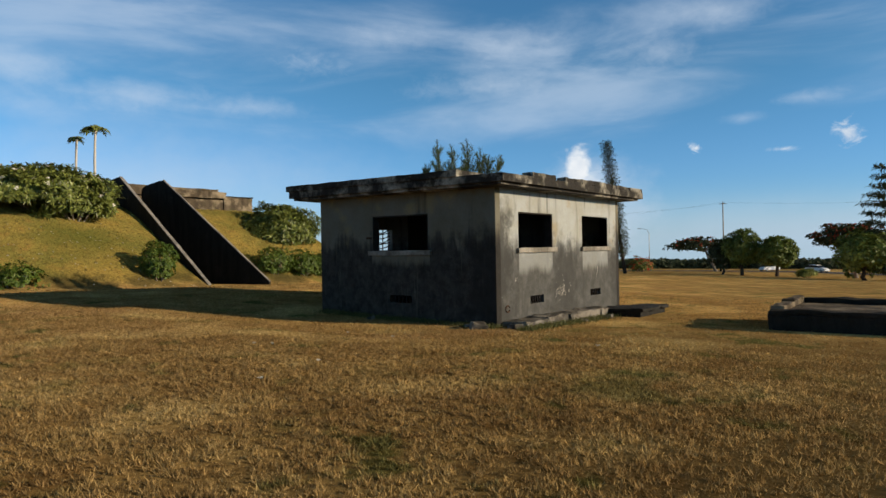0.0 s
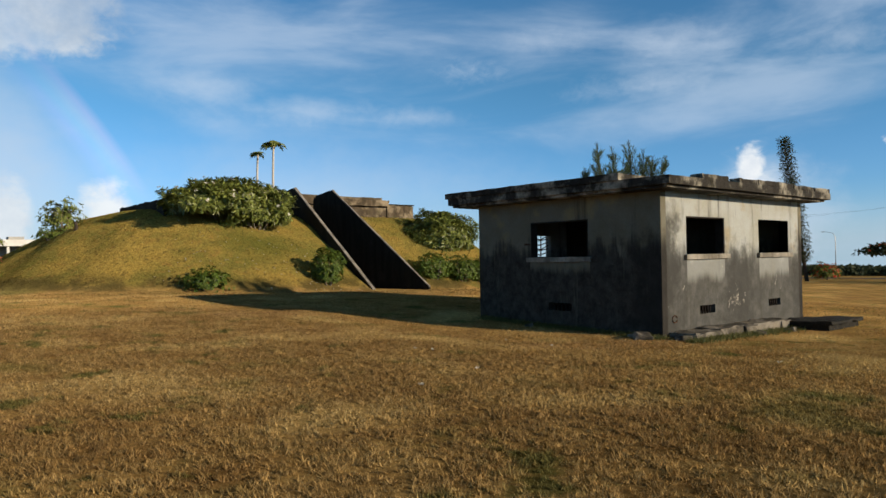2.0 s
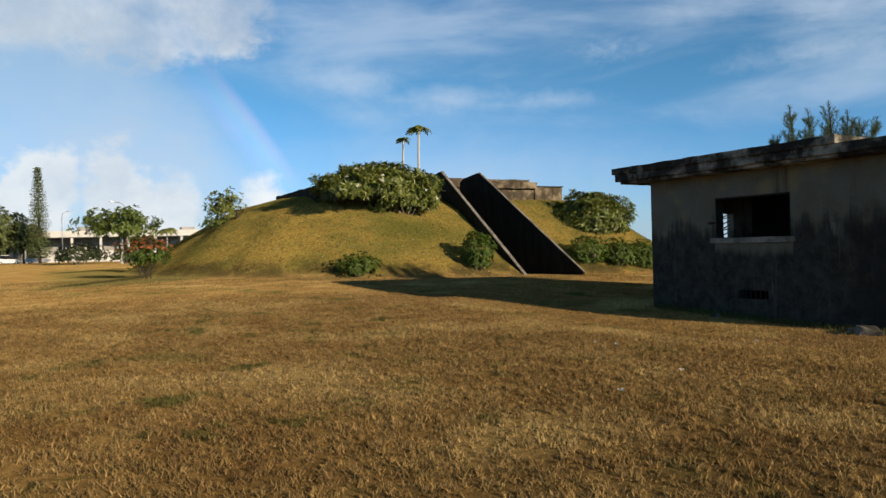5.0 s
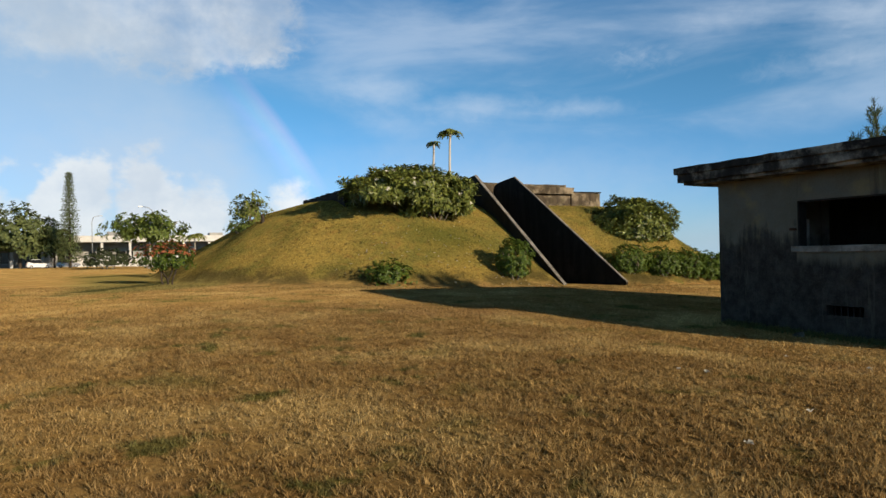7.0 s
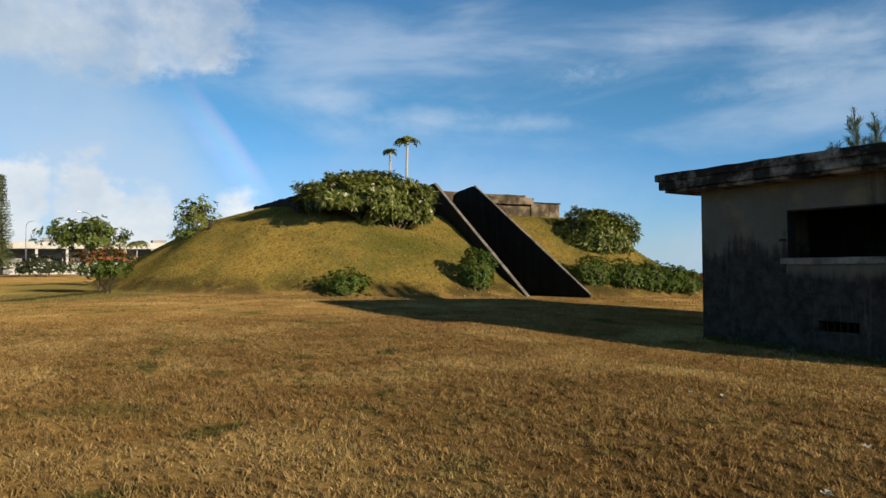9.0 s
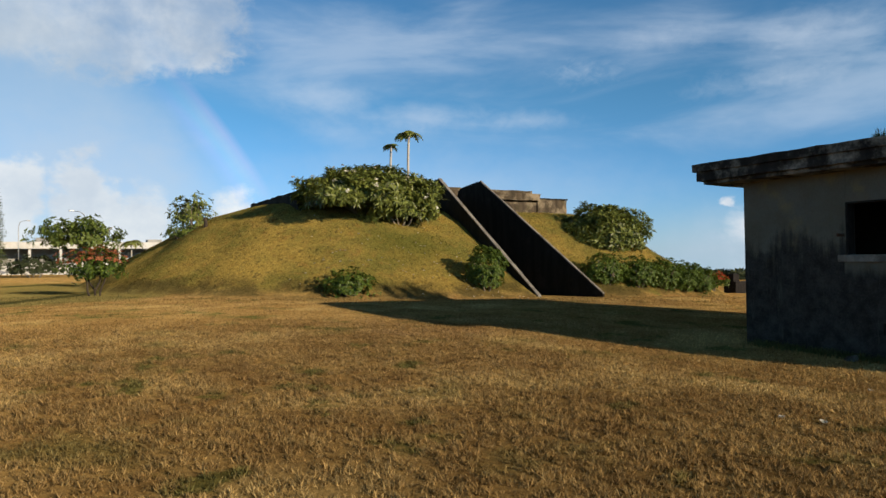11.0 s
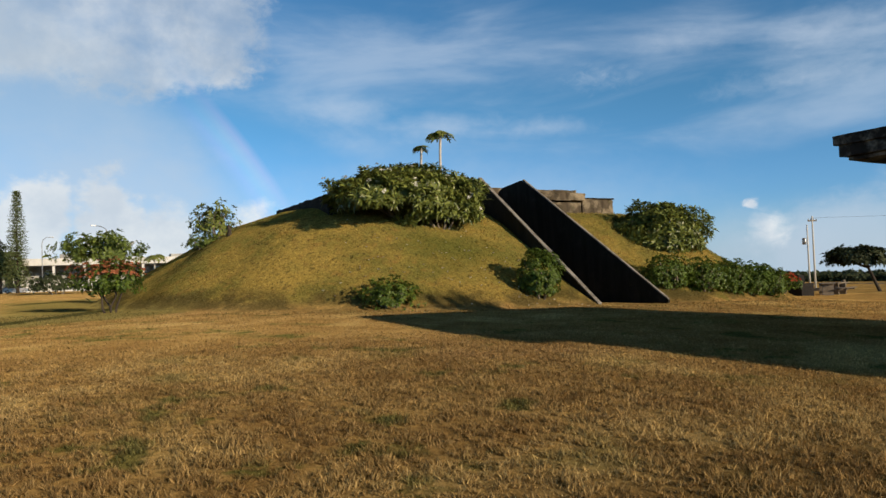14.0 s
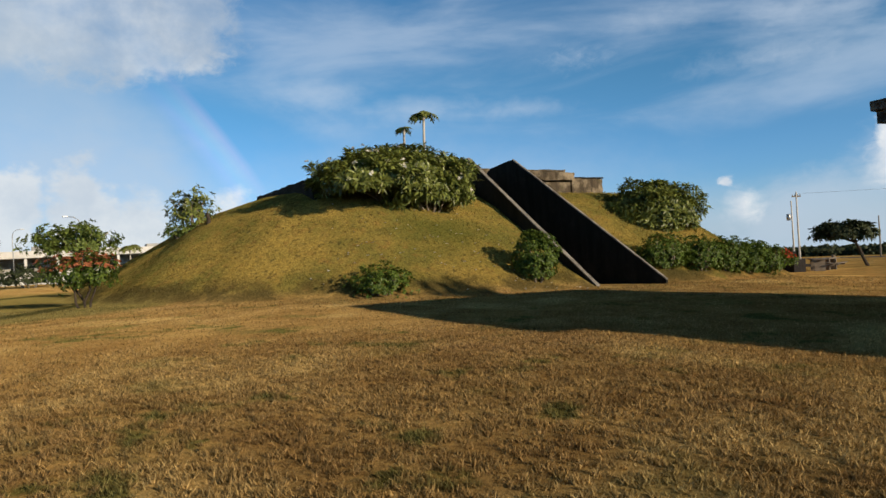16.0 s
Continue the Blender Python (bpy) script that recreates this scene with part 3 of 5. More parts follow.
def blockhouse():
    hut = thing("blockhouse", (0, 0, 0), "small abandoned concrete blockhouse, whitewash blackened, flat overhanging roof", "building")
    t = 0.24
    south = [(16.28, 18.33, 1.64, 2.65), (20.40, 22.47, 1.64, 2.65), (16.90, 17.72, 0.02, 0.25), (20.98, 21.80, 0.0, 0.22)]
    west = [(11.57, 13.70, 1.62, 2.66), (12.20, 13.04, 0.08, 0.30)]
    north = [(17.55, 18.33, 1.64, 2.36), (20.40, 22.47, 1.64, 2.65)]
    east = [(11.9, 12.9, -0.3, 1.9)]
    ends = [WALL_BASE, WALL_TOP]
    part("wall", pierced(bmesh.new(), [HX0 + t, HX1 - t], ends, south, t, lambda u, d, z: (u, HY0 + d, z)), M_WALL, hut)
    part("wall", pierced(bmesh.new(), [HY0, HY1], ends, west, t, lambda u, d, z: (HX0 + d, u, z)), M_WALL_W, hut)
    part("wall", pierced(bmesh.new(), [HX0 + t, HX1 - t], ends, north, t, lambda u, d, z: (u, HY1 - d, z)), M_WALL, hut)
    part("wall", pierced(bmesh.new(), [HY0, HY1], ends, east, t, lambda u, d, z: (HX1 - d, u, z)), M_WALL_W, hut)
    part("floor_slab", box(bmesh.new(), HX0 + t, HX1 - t, HY0 + t, HY1 - t, -0.5, -0.08), M_INNER, hut, "dark-coloured concrete floor")
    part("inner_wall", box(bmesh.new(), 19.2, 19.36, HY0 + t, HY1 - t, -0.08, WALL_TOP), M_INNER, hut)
    # roof: a slab with a thinner weathered topping that juts out over it
    a, b, c, d = ROOF
    part("roof", box(bmesh.new(), a + 0.04, b - 0.04, c + 0.02, d - 0.06, 3.345, 3.56, 0.015, 0.014, 34, 1), M_ROOF, hut)
    part("soffit_beam", box(bmesh.new(), a + 0.16, b - 0.16, c + 0.16, d - 0.16, WALL_TOP - 0.01, 3.36, 0.01, 0.015, 12, 2), M_ROOF, hut)
    part("roof_topping", box(bmesh.new(), a - 0.03, b, 10.0, d, 3.55, 3.73, 0.015, 0.020, 34, 5), M_ROOF, hut)
    rng = random.Random(4)
    for x0, x1 in ((15.95, 17.30), (17.95, 19.0), (19.03, 20.3), (20.32, 21.4), (21.44, 22.9), (22.94, 24.13)):
        part("roof_curb", box(bmesh.new(), x0, x1, c + 0.02 + rng.uniform(0, 0.04), c + 0.36, 3.55, 3.68 + rng.uniform(0, 0.05), 0.015, 0.028, 9, x0), M_ROOF, hut)
    # dark timber linings of the openings
    # near-black linings added so the window reveals read as dark
    for x0, x1, z0, z1 in south[:2] + north[1:]:
        y = (HY0 + 0.015, HY0 + 0.27) if (x0, x1, z0, z1) in south else (HY1 - 0.27, HY1 - 0.015)
        fr = bmesh.new()
        box(fr, x0 - 0.002, x0 + 0.035, *y, z0, z1), box(fr, x1 - 0.035, x1 + 0.002, *y, z0, z1), box(fr, x0 + 0.036, x1 - 0.036, *y, z1 - 0.035, z1 + 0.002)
        part("reveal_lining", fr, M_RECESS, hut, "near-black lining added over the window reveals")
    fr = bmesh.new()
    box(fr, HX0 + 0.015, HX0 + 0.27, 11.568, 11.605, 1.62, 2.66), box(fr, HX0 + 0.015, HX0 + 0.27, 13.665, 13.702, 1.62, 2.66), box(fr, HX0 + 0.015, HX0 + 0.27, 11.606, 13.664, 2.625, 2.662)
    part("reveal_lining", fr, M_RECESS, hut, "near-black lining added over the window reveals")
    # window sills and the lighter bands under them
    for x0, x1 in ((16.16, 18.50), (20.28, 22.60)):
        part("window_sill", box(bmesh.new(), x0, x1, HY0 - 0.09, HY0 + 0.20, 1.50, 1.64, 0.015, 0.012, 6, x0), M_SILL, hut, "cracked concrete sill, rust stained")
    part("window_sill", box(bmesh.new(), HX0 - 0.09, HX0 + 0.2, 11.45, 13.82, 1.48, 1.62, 0.015, 0.012, 6, 2), M_SILL, hut, "cracked concrete sill, rust stained")
    # vent bars, coloured near black for the shade of their recess
    for x0, x1, z0, z1 in south[2:]:
        for k in range(1, 6):
            x = x0 + (x1 - x0) * k / 6
            part("vent_bar", tube(bmesh.new(), [(x, HY0 + 0.08, z0 - 0.01), (x, HY0 + 0.08, z1 + 0.01)], [0.018, 0.018], 6), M_RECESS, hut)
    for k in range(1, 6):
        y = 12.20 + 0.84 * k / 6
        part("vent_bar", tube(bmesh.new(), [(HX0 + 0.10, y, 0.07), (HX0 + 0.10, y, 0.31)], [0.018, 0.018], 6), M_RECESS, hut)
    # bent grille in the far window
    for k in range(6):
        z = 1.70 + k * 0.115
        part("grille_bar", tube(bmesh.new(), [(17.54, HY1 - 0.1, z), (17.95, HY1 - 0.1, z + 0.05 * math.sin(k * 2.1)), (18.34, HY1 - 0.1, z + 0.10)], [0.02] * 3, 6), M_RUST, hut)
    part("grille_bar", tube(bmesh.new(), [(17.93, HY1 - 0.12, 1.63), (17.95, HY1 - 0.12, 2.37)], [0.02] * 2, 6), M_RUST, hut)
    # iron hinge stub beside the west window
    part("hinge_stub", box(bmesh.new(), HX0 - 0.22, HX0 + 0.02, 13.72, 13.76, 1.98, 2.04, 0.008), M_RUST, hut, "rusted iron stub")
    # pale scratches on the sunny wall
    rs = random.Random(8)
    for k in range(46):
        x, z = (rs.gauss(18.9, 0.26), rs.gauss(0.28, 0.12)) if k < 38 else (rs.uniform(15.4, 23.0), rs.uniform(0.2, 1.3))
        w = rs.uniform(0.008, 0.018)
        a, b2 = rs.uniform(-0.07, 0.07), rs.uniform(0.03, 0.12)
        bm = bmesh.new()
        vs = [bm.verts.new(c) for c in ((x, HY0 - 0.003, z), (x + w, HY0 - 0.003, z), (x + a + w, HY0 - 0.003, z + b2), (x + a, HY0 - 0.003, z + b2))]
        bm.faces.new(vs)
        part("scratch", bm, M_CHALK, hut, "pale scratch")
    # conduit ring near the corner
    bm = bmesh.new()
    tube(bm, [(15.62 + 0.11 * math.cos(a), HY0 - 0.02, -0.02 + 0.09 * math.sin(a)) for a in np.linspace(0.2, 5.9, 14)], [0.014] * 14, 6)
    part("iron_ring", bm, M_RUST, hut, "rusted iron ring")
    return hut


blockhouse()

# ledge of broken concrete along the sunny wall, and a fallen slab beside it
ledge = thing("ledge", (0, 0, 0), "low broken concrete ledge with grass along the wall", "ledge")
part("body", box(bmesh.new(), 15.35, 20.6, 8.55, 9.28, -0.95, -0.33, 0.015, 0.045, 40, 3), M_SLAB, ledge)
led = random.Random(15)
x = 15.30
while x < 20.4:
    w = led.uniform(0.45, 1.3)
    h = led.uniform(-0.36, -0.27)
    part("slab_piece", box(bmesh.new(), x, min(x + w, 20.65), 8.40 + led.uniform(0, 0.16), 9.02 + led.uniform(0, 0.2), h - led.uniform(0.14, 0.30), h, 0.014, 0.055, 8, x * 3), M_SLAB, ledge)
    x += w + led.uniform(0.0, 0.05)


def entrance():
    """Two retaining walls with sloping tops on either side of a level passage into the mound."""
    en = thing("entrance_walls", (0, 0, 0), "two near-black concrete retaining walls with sloping pale tops, cut into the mound", "retaining wall")
    zf, zt = -0.02, 6.20
    for s, t, (x0, x1) in ((-1, 0.17, (21.05, 21.0)), (1, 0.10, (24.80, 23.60))):
        y0, y1 = 30.35, 38.75
        at = lambda u, o, z: (x0 + (x1 - x0) * u + o, y0 + (y1 - y0) * u, z)
        bm, top = bmesh.new(), bmesh.new()
        prof = [(0.0, zf - 0.7), (0.0, zf + 0.03), (1.0, zt), (1.03, zt + 0.0), (1.19, zt - 0.22), (1.225, zt - 0.38), (1.235, zt - 0.62), (1.235, zf - 0.7)]
        rings = [[bm.verts.new(at(u, o, z)) for u, z in prof] for o in (0, s * t)]
        bm.faces.new(rings[0]), bm.faces.new(rings[1][::-1])
        n = len(prof)
        for i in range(n):
            bm.faces.new((rings[0][i], rings[0][(i + 1) % n], rings[1][(i + 1) % n], rings[1][i]))
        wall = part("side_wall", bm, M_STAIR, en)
        steps = np.linspace(0, 1, 15)
        ribs = []
        for k, u in enumerate(steps):
            z = zf + 0.034 + (zt - zf - 0.03) * u
            j = 0.02 * noise.noise(Vector((k * 1.7, s, 0)))
            ribs.append([top.verts.new(at(u, o + j * w, z + dz)) for o, dz, w in ((-s * 0.01, -0.01, 1), (-s * 0.01, 0.045 + j, 1), (s * (t + 0.01), 0.045 + j, -1), (s * (t + 0.01), -0.01, -1))])
        for a, b in zip(ribs, ribs[1:]):
            for k in range(4):
                top.faces.new((a[k], a[(k + 1) % 4], b[(k + 1) % 4], b[k]))
        top.faces.new(ribs[0][::-1]), top.faces.new(ribs[-1])
        part("coping", top, M_COPING, wall, "pale coping, coloured as sunlit")
    return en


entrance()


def ruin():
    """The roofless concrete battery on top of the mound."""
    r = thing("battery_ruin", (0, 0, 0), "roofless concrete battery on the mound, weathered brown and black", "ruin")
    y0 = 41.6
    part("front_wall", box(bmesh.new(), 18.6, 30.2, y0, y0 + 0.5, -0.6, 5.45, 0.03, 0.05, 24, 2), M_RUIN, r)
    part("corner_block", box(bmesh.new(), 30.0, 32.5, y0 - 0.12, y0 + 0.7, 3.4, 5.66, 0.03, 0.06, 8, 2), M_RUIN, r)
    part("block_cap", box(bmesh.new(), 29.95, 32.56, y0 - 0.18, y0 + 0.75, 5.66, 5.74, 0.02, 0.03, 8, 3), M_STAIR, r, "thin blackened cap")
    part("roof_slab", box(bmesh.new(), 24.6, 30.1, y0 - 0.35, y0 + 3.2, 5.52, 6.0, 0.04, 0.07, 18, 7), M_RUIN, r)
    part("roof_crust", box(bmesh.new(), 18.5, 29.6, y0 - 0.1, y0 + 3.0, 5.98, 6.16, 0.05, 0.08, 20, 11), M_RUIN, r, "mossy broken roof crust")
    part("lintel", box(bmesh.new(), 18.4, 24.62, y0 - 0.2, y0 + 3.1, 5.52, 5.98, 0.04, 0.05, 14, 12), M_RUIN, r)
    # west wall in near black, its shaded side painted in
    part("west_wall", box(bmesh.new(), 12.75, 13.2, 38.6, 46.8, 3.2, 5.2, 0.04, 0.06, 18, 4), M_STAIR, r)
    part("east_wall", box(bmesh.new(), 32.0, 32.5, y0 + 0.5, 52.0, 3.6, 5.70, 0.03, 0.05, 16, 9), M_RUIN, r)
    part("back_wall", box(bmesh.new(), 17.5, 32.0, 51.5, 52.0, 3.6, 5.5, 0.03, 0.05, 16, 6), M_RUIN, r)
    return r


ruin()

slab = thing("concrete_plinth", (0, 0, 0), "low dark concrete plinth lying in the dry grass", "plinth")
# body near black, the shade of its west side put into the colour
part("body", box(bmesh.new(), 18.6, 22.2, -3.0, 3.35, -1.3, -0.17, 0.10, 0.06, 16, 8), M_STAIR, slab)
part("top", box(bmesh.new(), 18.7, 22.1, -2.9, 3.25, -0.20, -0.10, 0.03, 0.03, 16, 3), M_RUIN, slab, "brown weathered concrete top")
for x0, x1, y0, y1, h in ((18.58, 18.86, -3.05, 3.36, -0.05), (18.90, 20.5, 3.02, 3.36, 0.02), (20.52, 22.2, 3.04, 3.38, 0.06), (21.9, 22.24, -3.0, 3.0, 0.05)):
    part("rim", box(bmesh.new(), x0, x1, y0, y1, -0.16, h, 0.035, 0.055, 18, x0 + y1), M_RUIN if y0 > 0 else M_STAIR, slab)


# ---------------------------------------------------------------- plants
def leaf_cloud(centres, ups, n_leaves, length, width, rng, droop=0.35, spread=1.0, fold=0.25):
    """Rosettes of folded leaves: arrays of vertices and triangles."""
    c = np.repeat(centres, n_leaves, axis=0)
    u = np.repeat(ups, n_leaves, axis=0)
    n = len(c)
    r = rng.normal(size=(n, 3))
    r -= u * np.sum(r * u, 1, keepdims=True)
    r /= np.linalg.norm(r, axis=1, keepdims=True) + 1e-9
    lift = rng.uniform(-droop, 0.9, (n, 1))
    d = r * spread + u * lift
    d /= np.linalg.norm(d, axis=1, keepdims=True)
    side = np.cross(d, u + rng.normal(size=(n, 3)) * 0.25)
    side /= np.linalg.norm(side, axis=1, keepdims=True) + 1e-9
    nor = np.cross(side, d)
    ln = length * rng.uniform(0.65, 1.25, (n, 1))
    wd = width * rng.uniform(0.75, 1.2, (n, 1))
    a = c + d * ln * 0.08
    m = c + d * ln * 0.55
    tip = c + d * ln - nor * ln * 0.16 * rng.uniform(0, 1, (n, 1))
    l, q = m + side * wd * 0.5 + nor * wd * fold, m - side * wd * 0.5 + nor * wd * fold
    v = np.stack([a, l, m, q, tip], 1).reshape(-1, 3)
    base = (np.arange(n) * 5)[:, None, None]
    f = np.array([[0, 1, 2], [0, 2, 3], [1, 4, 2], [2, 4, 3]])[None] + base
    return v, f.reshape(-1, 3)


def tri_object(name, v, f, mat, parent=None, label=""):
    me = bpy.data.meshes.new(name)
    v, f = np.asarray(v, np.float32), np.asarray(f, np.int32)
    k = f.shape[1]
    me.vertices.add(len(v))
    me.vertices.foreach_set("co", v.ravel())
    me.loops.add(f.size)
    me.loops.foreach_set("vertex_index", f.ravel())
    me.polygons.add(len(f))
    me.polygons.foreach_set("loop_start", np.arange(0, f.size, k, dtype=np.int32))
    me.materials.append(mat)
    me.update(calc_edges=True)
    ob = new(name, me)
    ob.parent = parent
    if label:
        ob["label"] = label
    return ob


def dome_points(n, rx, ry, rz, rng, lumps=0.22, fill=0.35, low=-0.45, seed=0.0):
    """Points over and inside an uneven dome, with the way out at each."""
    d = rng.normal(size=(n * 3, 3))
    d /= np.linalg.norm(d, axis=1, keepdims=True)
    d = d[d[:, 2] > low][:n]
    bulge = np.array([1 + lumps * 2 * noise.noise(Vector(p) * 2.6 + Vector((seed, seed, 0))) for p in d])
    deep = 1 - fill * rng.uniform(0, 1, len(d)) ** 2.2
    p = d * (bulge * deep)[:, None] * np.array([rx, ry, rz])
    up = d * np.array([1 / rx, 1 / ry, 1 / rz])
    up /= np.linalg.norm(up, axis=1, keepdims=True)
    up = up * 0.75 + np.array([0, 0, 0.45])
    up /= np.linalg.norm(up, axis=1, keepdims=True)
    return p, up


M_PLUM = leafy("plumeria_leaves", (0.012, 0.028, 0.006), (0.265, 0.305, 0.070), 0.34, 0.18)
M_HIB = leafy("hibiscus_leaves", (0.020, 0.050, 0.008), (0.165, 0.24, 0.036), 0.45, 0.26)
M_TREE = leafy("broad_leaves", (0.044, 0.070, 0.016), (0.22, 0.29, 0.060), 0.55, 0.30)
M_DARK = leafy("dark_needles", (0.016, 0.026, 0.012), (0.070, 0.090, 0.034), 0.7, 0.15)
M_PINE = leafy("pine_needles", (0.040, 0.062, 0.024), (0.18, 0.22, 0.072), 0.6, 0.2)
M_IRON = leafy("ironwood_needles", (0.045, 0.075, 0.034), (0.17, 0.225, 0.105), 0.7, 0.4)
M_PALM = leafy("palm_fronds", (0.090, 0.125, 0.026), (0.36, 0.40, 0.11), 0.5, 0.35)
M_RED = leafy("red_blossom", (0.30, 0.030, 0.014), (0.52, 0.090, 0.030), 0.6, 0.3)
M_ORANGE = leafy("orange_blossom", (0.34, 0.105, 0.045), (0.52, 0.200, 0.095), 0.6, 0.3)
M_WHITE = leafy("white_blossom", (0.62, 0.60, 0.52), (0.82, 0.80, 0.72), 0.6, 0.3)
M_RANK = leafy("rank_grass", (0.050, 0.062, 0.018), (0.15, 0.155, 0.045), 0.7, 0.3)
M_BARK = simple("grey_bark", (0.14, 0.115, 0.085), (0.30, 0.26, 0.20), 6, 0.9, 0.01, 30)
M_DBARK = simple("dark_bark", (0.035, 0.028, 0.022), (0.085, 0.066, 0.048), 6, 0.95, 0.012, 30)
M_PALMBARK = simple("palm_bark", (0.44, 0.41, 0.36), (0.62, 0.58, 0.52), 5, 0.9, 0.01, 24)


def limb(rng, start, end, r0, r1, wobble, n=5):
    pts = []
    a, b = Vector(start), Vector(end)
    for i in range(n):
        u = i / (n - 1)
        w = Vector((rng.uniform(-1, 1), rng.uniform(-1, 1), rng.uniform(-0.4, 0.4))) * wobble * math.sin(math.pi * u)
        pts.append(a.lerp(b, u) + w)
    return pts, [r0 + (r1 - r0) * i / (n - 1) for i in range(n)]


def shrub(name, loc, rx, ry, rz, clusters, leaves, length, width, mat, label, category="bush", seed=1, stems=7, foot=0.35, blossoms=0, blossom_mat=None, blossom_label="", low=-0.45, fill=0.45, lumps=0.22, spread=1.0, top_only=0.2, bark=None, petal=0.0):
    """A bush on several bare stems: foot is the height at which its dome is centred, as a share of rz."""
    rng, nr = random.Random(seed), np.random.default_rng(seed)
    e = thing(name, loc, label, category)
    mid = Vector((0, 0, rz * foot))
    for k in range(stems):
        a = 6.2832 * k / stems + rng.uniform(-0.4, 0.4)
        u = rng.uniform(0.35, 0.85)
        pts, rad = limb(rng, (0.12 * rx * math.cos(a), 0.12 * ry * math.sin(a), -0.25), mid + Vector((rx * u * math.cos(a), ry * u * math.sin(a), rz * rng.uniform(0.1, 0.6))), 0.035 + 0.012 * rx, 0.015 + 0.003 * rx, 0.10 * rx)
        part("stem", tube(bmesh.new(), pts, rad, 6), bark or M_BARK, e)
    p, up = dome_points(clusters, rx, ry, rz, nr, lumps, fill, low, seed)
    p = p + np.array(mid)
    v, f = leaf_cloud(p, up, leaves, length, width, nr, spread=spread)
    tri_object("crown", v, f, mat, e)
    if blossoms:
        ok = np.flatnonzero(p[:, 2] > mid.z + rz * top_only)
        pick = nr.choice(ok, min(blossoms, len(ok)), replace=False)
        q = p[pick] + up[pick] * length * 0.6
        v, f = leaf_cloud(q, up[pick], 5, petal or length * 0.30, (petal or length * 0.30) * 0.7, nr, droop=0.1)
        tri_object("blossoms", v, f, blossom_mat, e, blossom_label)
    return e


def on_land(x, y, sink=0.0):
    return (x, y, float(land(x, y)) - sink)


# plumeria and hibiscus on the mound
shrub("plumeria_bush", on_land(15.7, 36.7), 3.40, 2.5, 1.27, 1900, 11, 0.35, 0.090, M_PLUM, "large spreading plumeria bush with pale green leaves and white blossoms", seed=17, stems=16, foot=0.68, blossoms=110, blossom_mat=M_WHITE, petal=0.15, blossom_label="white plumeria blossoms", low=-0.36, fill=0.42, lumps=0.20, top_only=-0.2)
shrub("plumeria_bush", on_land(17.05, 36.1), 1.85, 1.4, 0.85, 620, 11, 0.35, 0.090, M_PLUM, "low plumeria bush hanging over the grass slope, white blossoms", seed=18, stems=9, foot=0.98, blossoms=30, blossom_mat=M_WHITE, petal=0.15, blossom_label="white plumeria blossoms", low=-0.62, fill=0.42, lumps=0.26, top_only=-0.2)
shrub("plumeria_bush", on_land(30.1, 35.6), 2.40, 2.3, 1.55, 1650, 11, 0.33, 0.090, M_PLUM, "rounded dark green plumeria bush on the shaded slope", seed=12, stems=12, foot=0.0, low=-1.0, fill=0.42, lumps=0.15)
shrub("hibiscus_bush", on_land(12.35, 31.7), 0.95, 0.80, 0.60, 400, 9, 0.12, 0.06, M_HIB, "low straggling green bush on the grass slope", seed=13, stems=9, foot=0.55, blossoms=4, blossom_mat=M_WHITE, low=-0.6, lumps=0.35)
shrub("hibiscus_bush", on_land(18.5, 31.0), 0.86, 0.80, 0.95, 700, 9, 0.12, 0.065, M_HIB, "dense rounded green bush beside the stair wall", seed=14, stems=8, foot=0.95, low=-0.85, lumps=0.12)
for k, (x, y, rx, rz, lab) in enumerate(((26.35, 31.7, 1.25, 0.80, "broad green hibiscus bush in a loose hedge"), (28.3, 31.3, 1.05, 0.76, "green hibiscus bush with a few yellow flowers"), (29.9, 31.2, 0.95, 0.80, "upright green hibiscus bush in a loose hedge"),
                                     (31.25, 31.0, 0.85, 0.76, "upright green hibiscus bush in a loose hedge"), (32.3, 30.9, 0.75, 0.72, "upright green hibiscus bush in a loose hedge"))):
    e = shrub("hedge_bush", on_land(x, y), rx, 0.85, rz, 620, 9, 0.13, 0.06, M_HIB, lab, seed=20 + k, stems=10, foot=0.85, blossoms=5, blossom_mat=M_WHITE, low=-0.95, lumps=0.22)
    e["group"] = "hedge below the mound"
shrub("flame_shrub", on_land(33.9, 31.3), 0.9, 0.8, 0.5, 260, 8, 0.15, 0.07, M_HIB, "small shrub with red blossoms at the hedge's end", seed=31, foot=0.8, blossoms=120, blossom_mat=M_RED, blossom_label="red blossoms", petal=0.12)
shrub("flame_tree", on_land(3.95, 39.4), 1.22, 1.10, 0.62, 330, 8, 0.17, 0.07, M_HIB, "small young flame tree with orange-red blossoms", "tree", seed=32, stems=4, bark=M_DBARK, foot=2.1, blossoms=160, blossom_mat=M_ORANGE, blossom_label="orange-red blossoms", low=-0.9, lumps=0.32, top_only=0.05, petal=0.14)
shrub("sapling", on_land(9.3, 46.6), 1.05, 1.05, 0.92, 130, 8, 0.30, 0.11, M_PLUM, "thin plumeria sapling with sparse pale leaves", "tree", seed=33, stems=8, foot=1.15, low=-0.7, lumps=0.35, fill=0.7)
shrub("low_bush", on_land(8.6, 45.6), 0.9, 0.8, 0.45, 160, 8, 0.14, 0.07, M_TREE, "dark low bush at the mound's shoulder", seed=34, foot=0.5)

bm = bmesh.new()
tube(bm, [(0, 0, -0.2), (0.02, 0, 0.22), (-0.03, 0.03, 0.48)], [0.12, 0.09, 0.07], 9)
stump = mesh_object("stump", bm, M_DBARK)
stump.location = on_land(9.2, 42.4)
tagged(stump, "short dark tree stump in the grass", "stump")


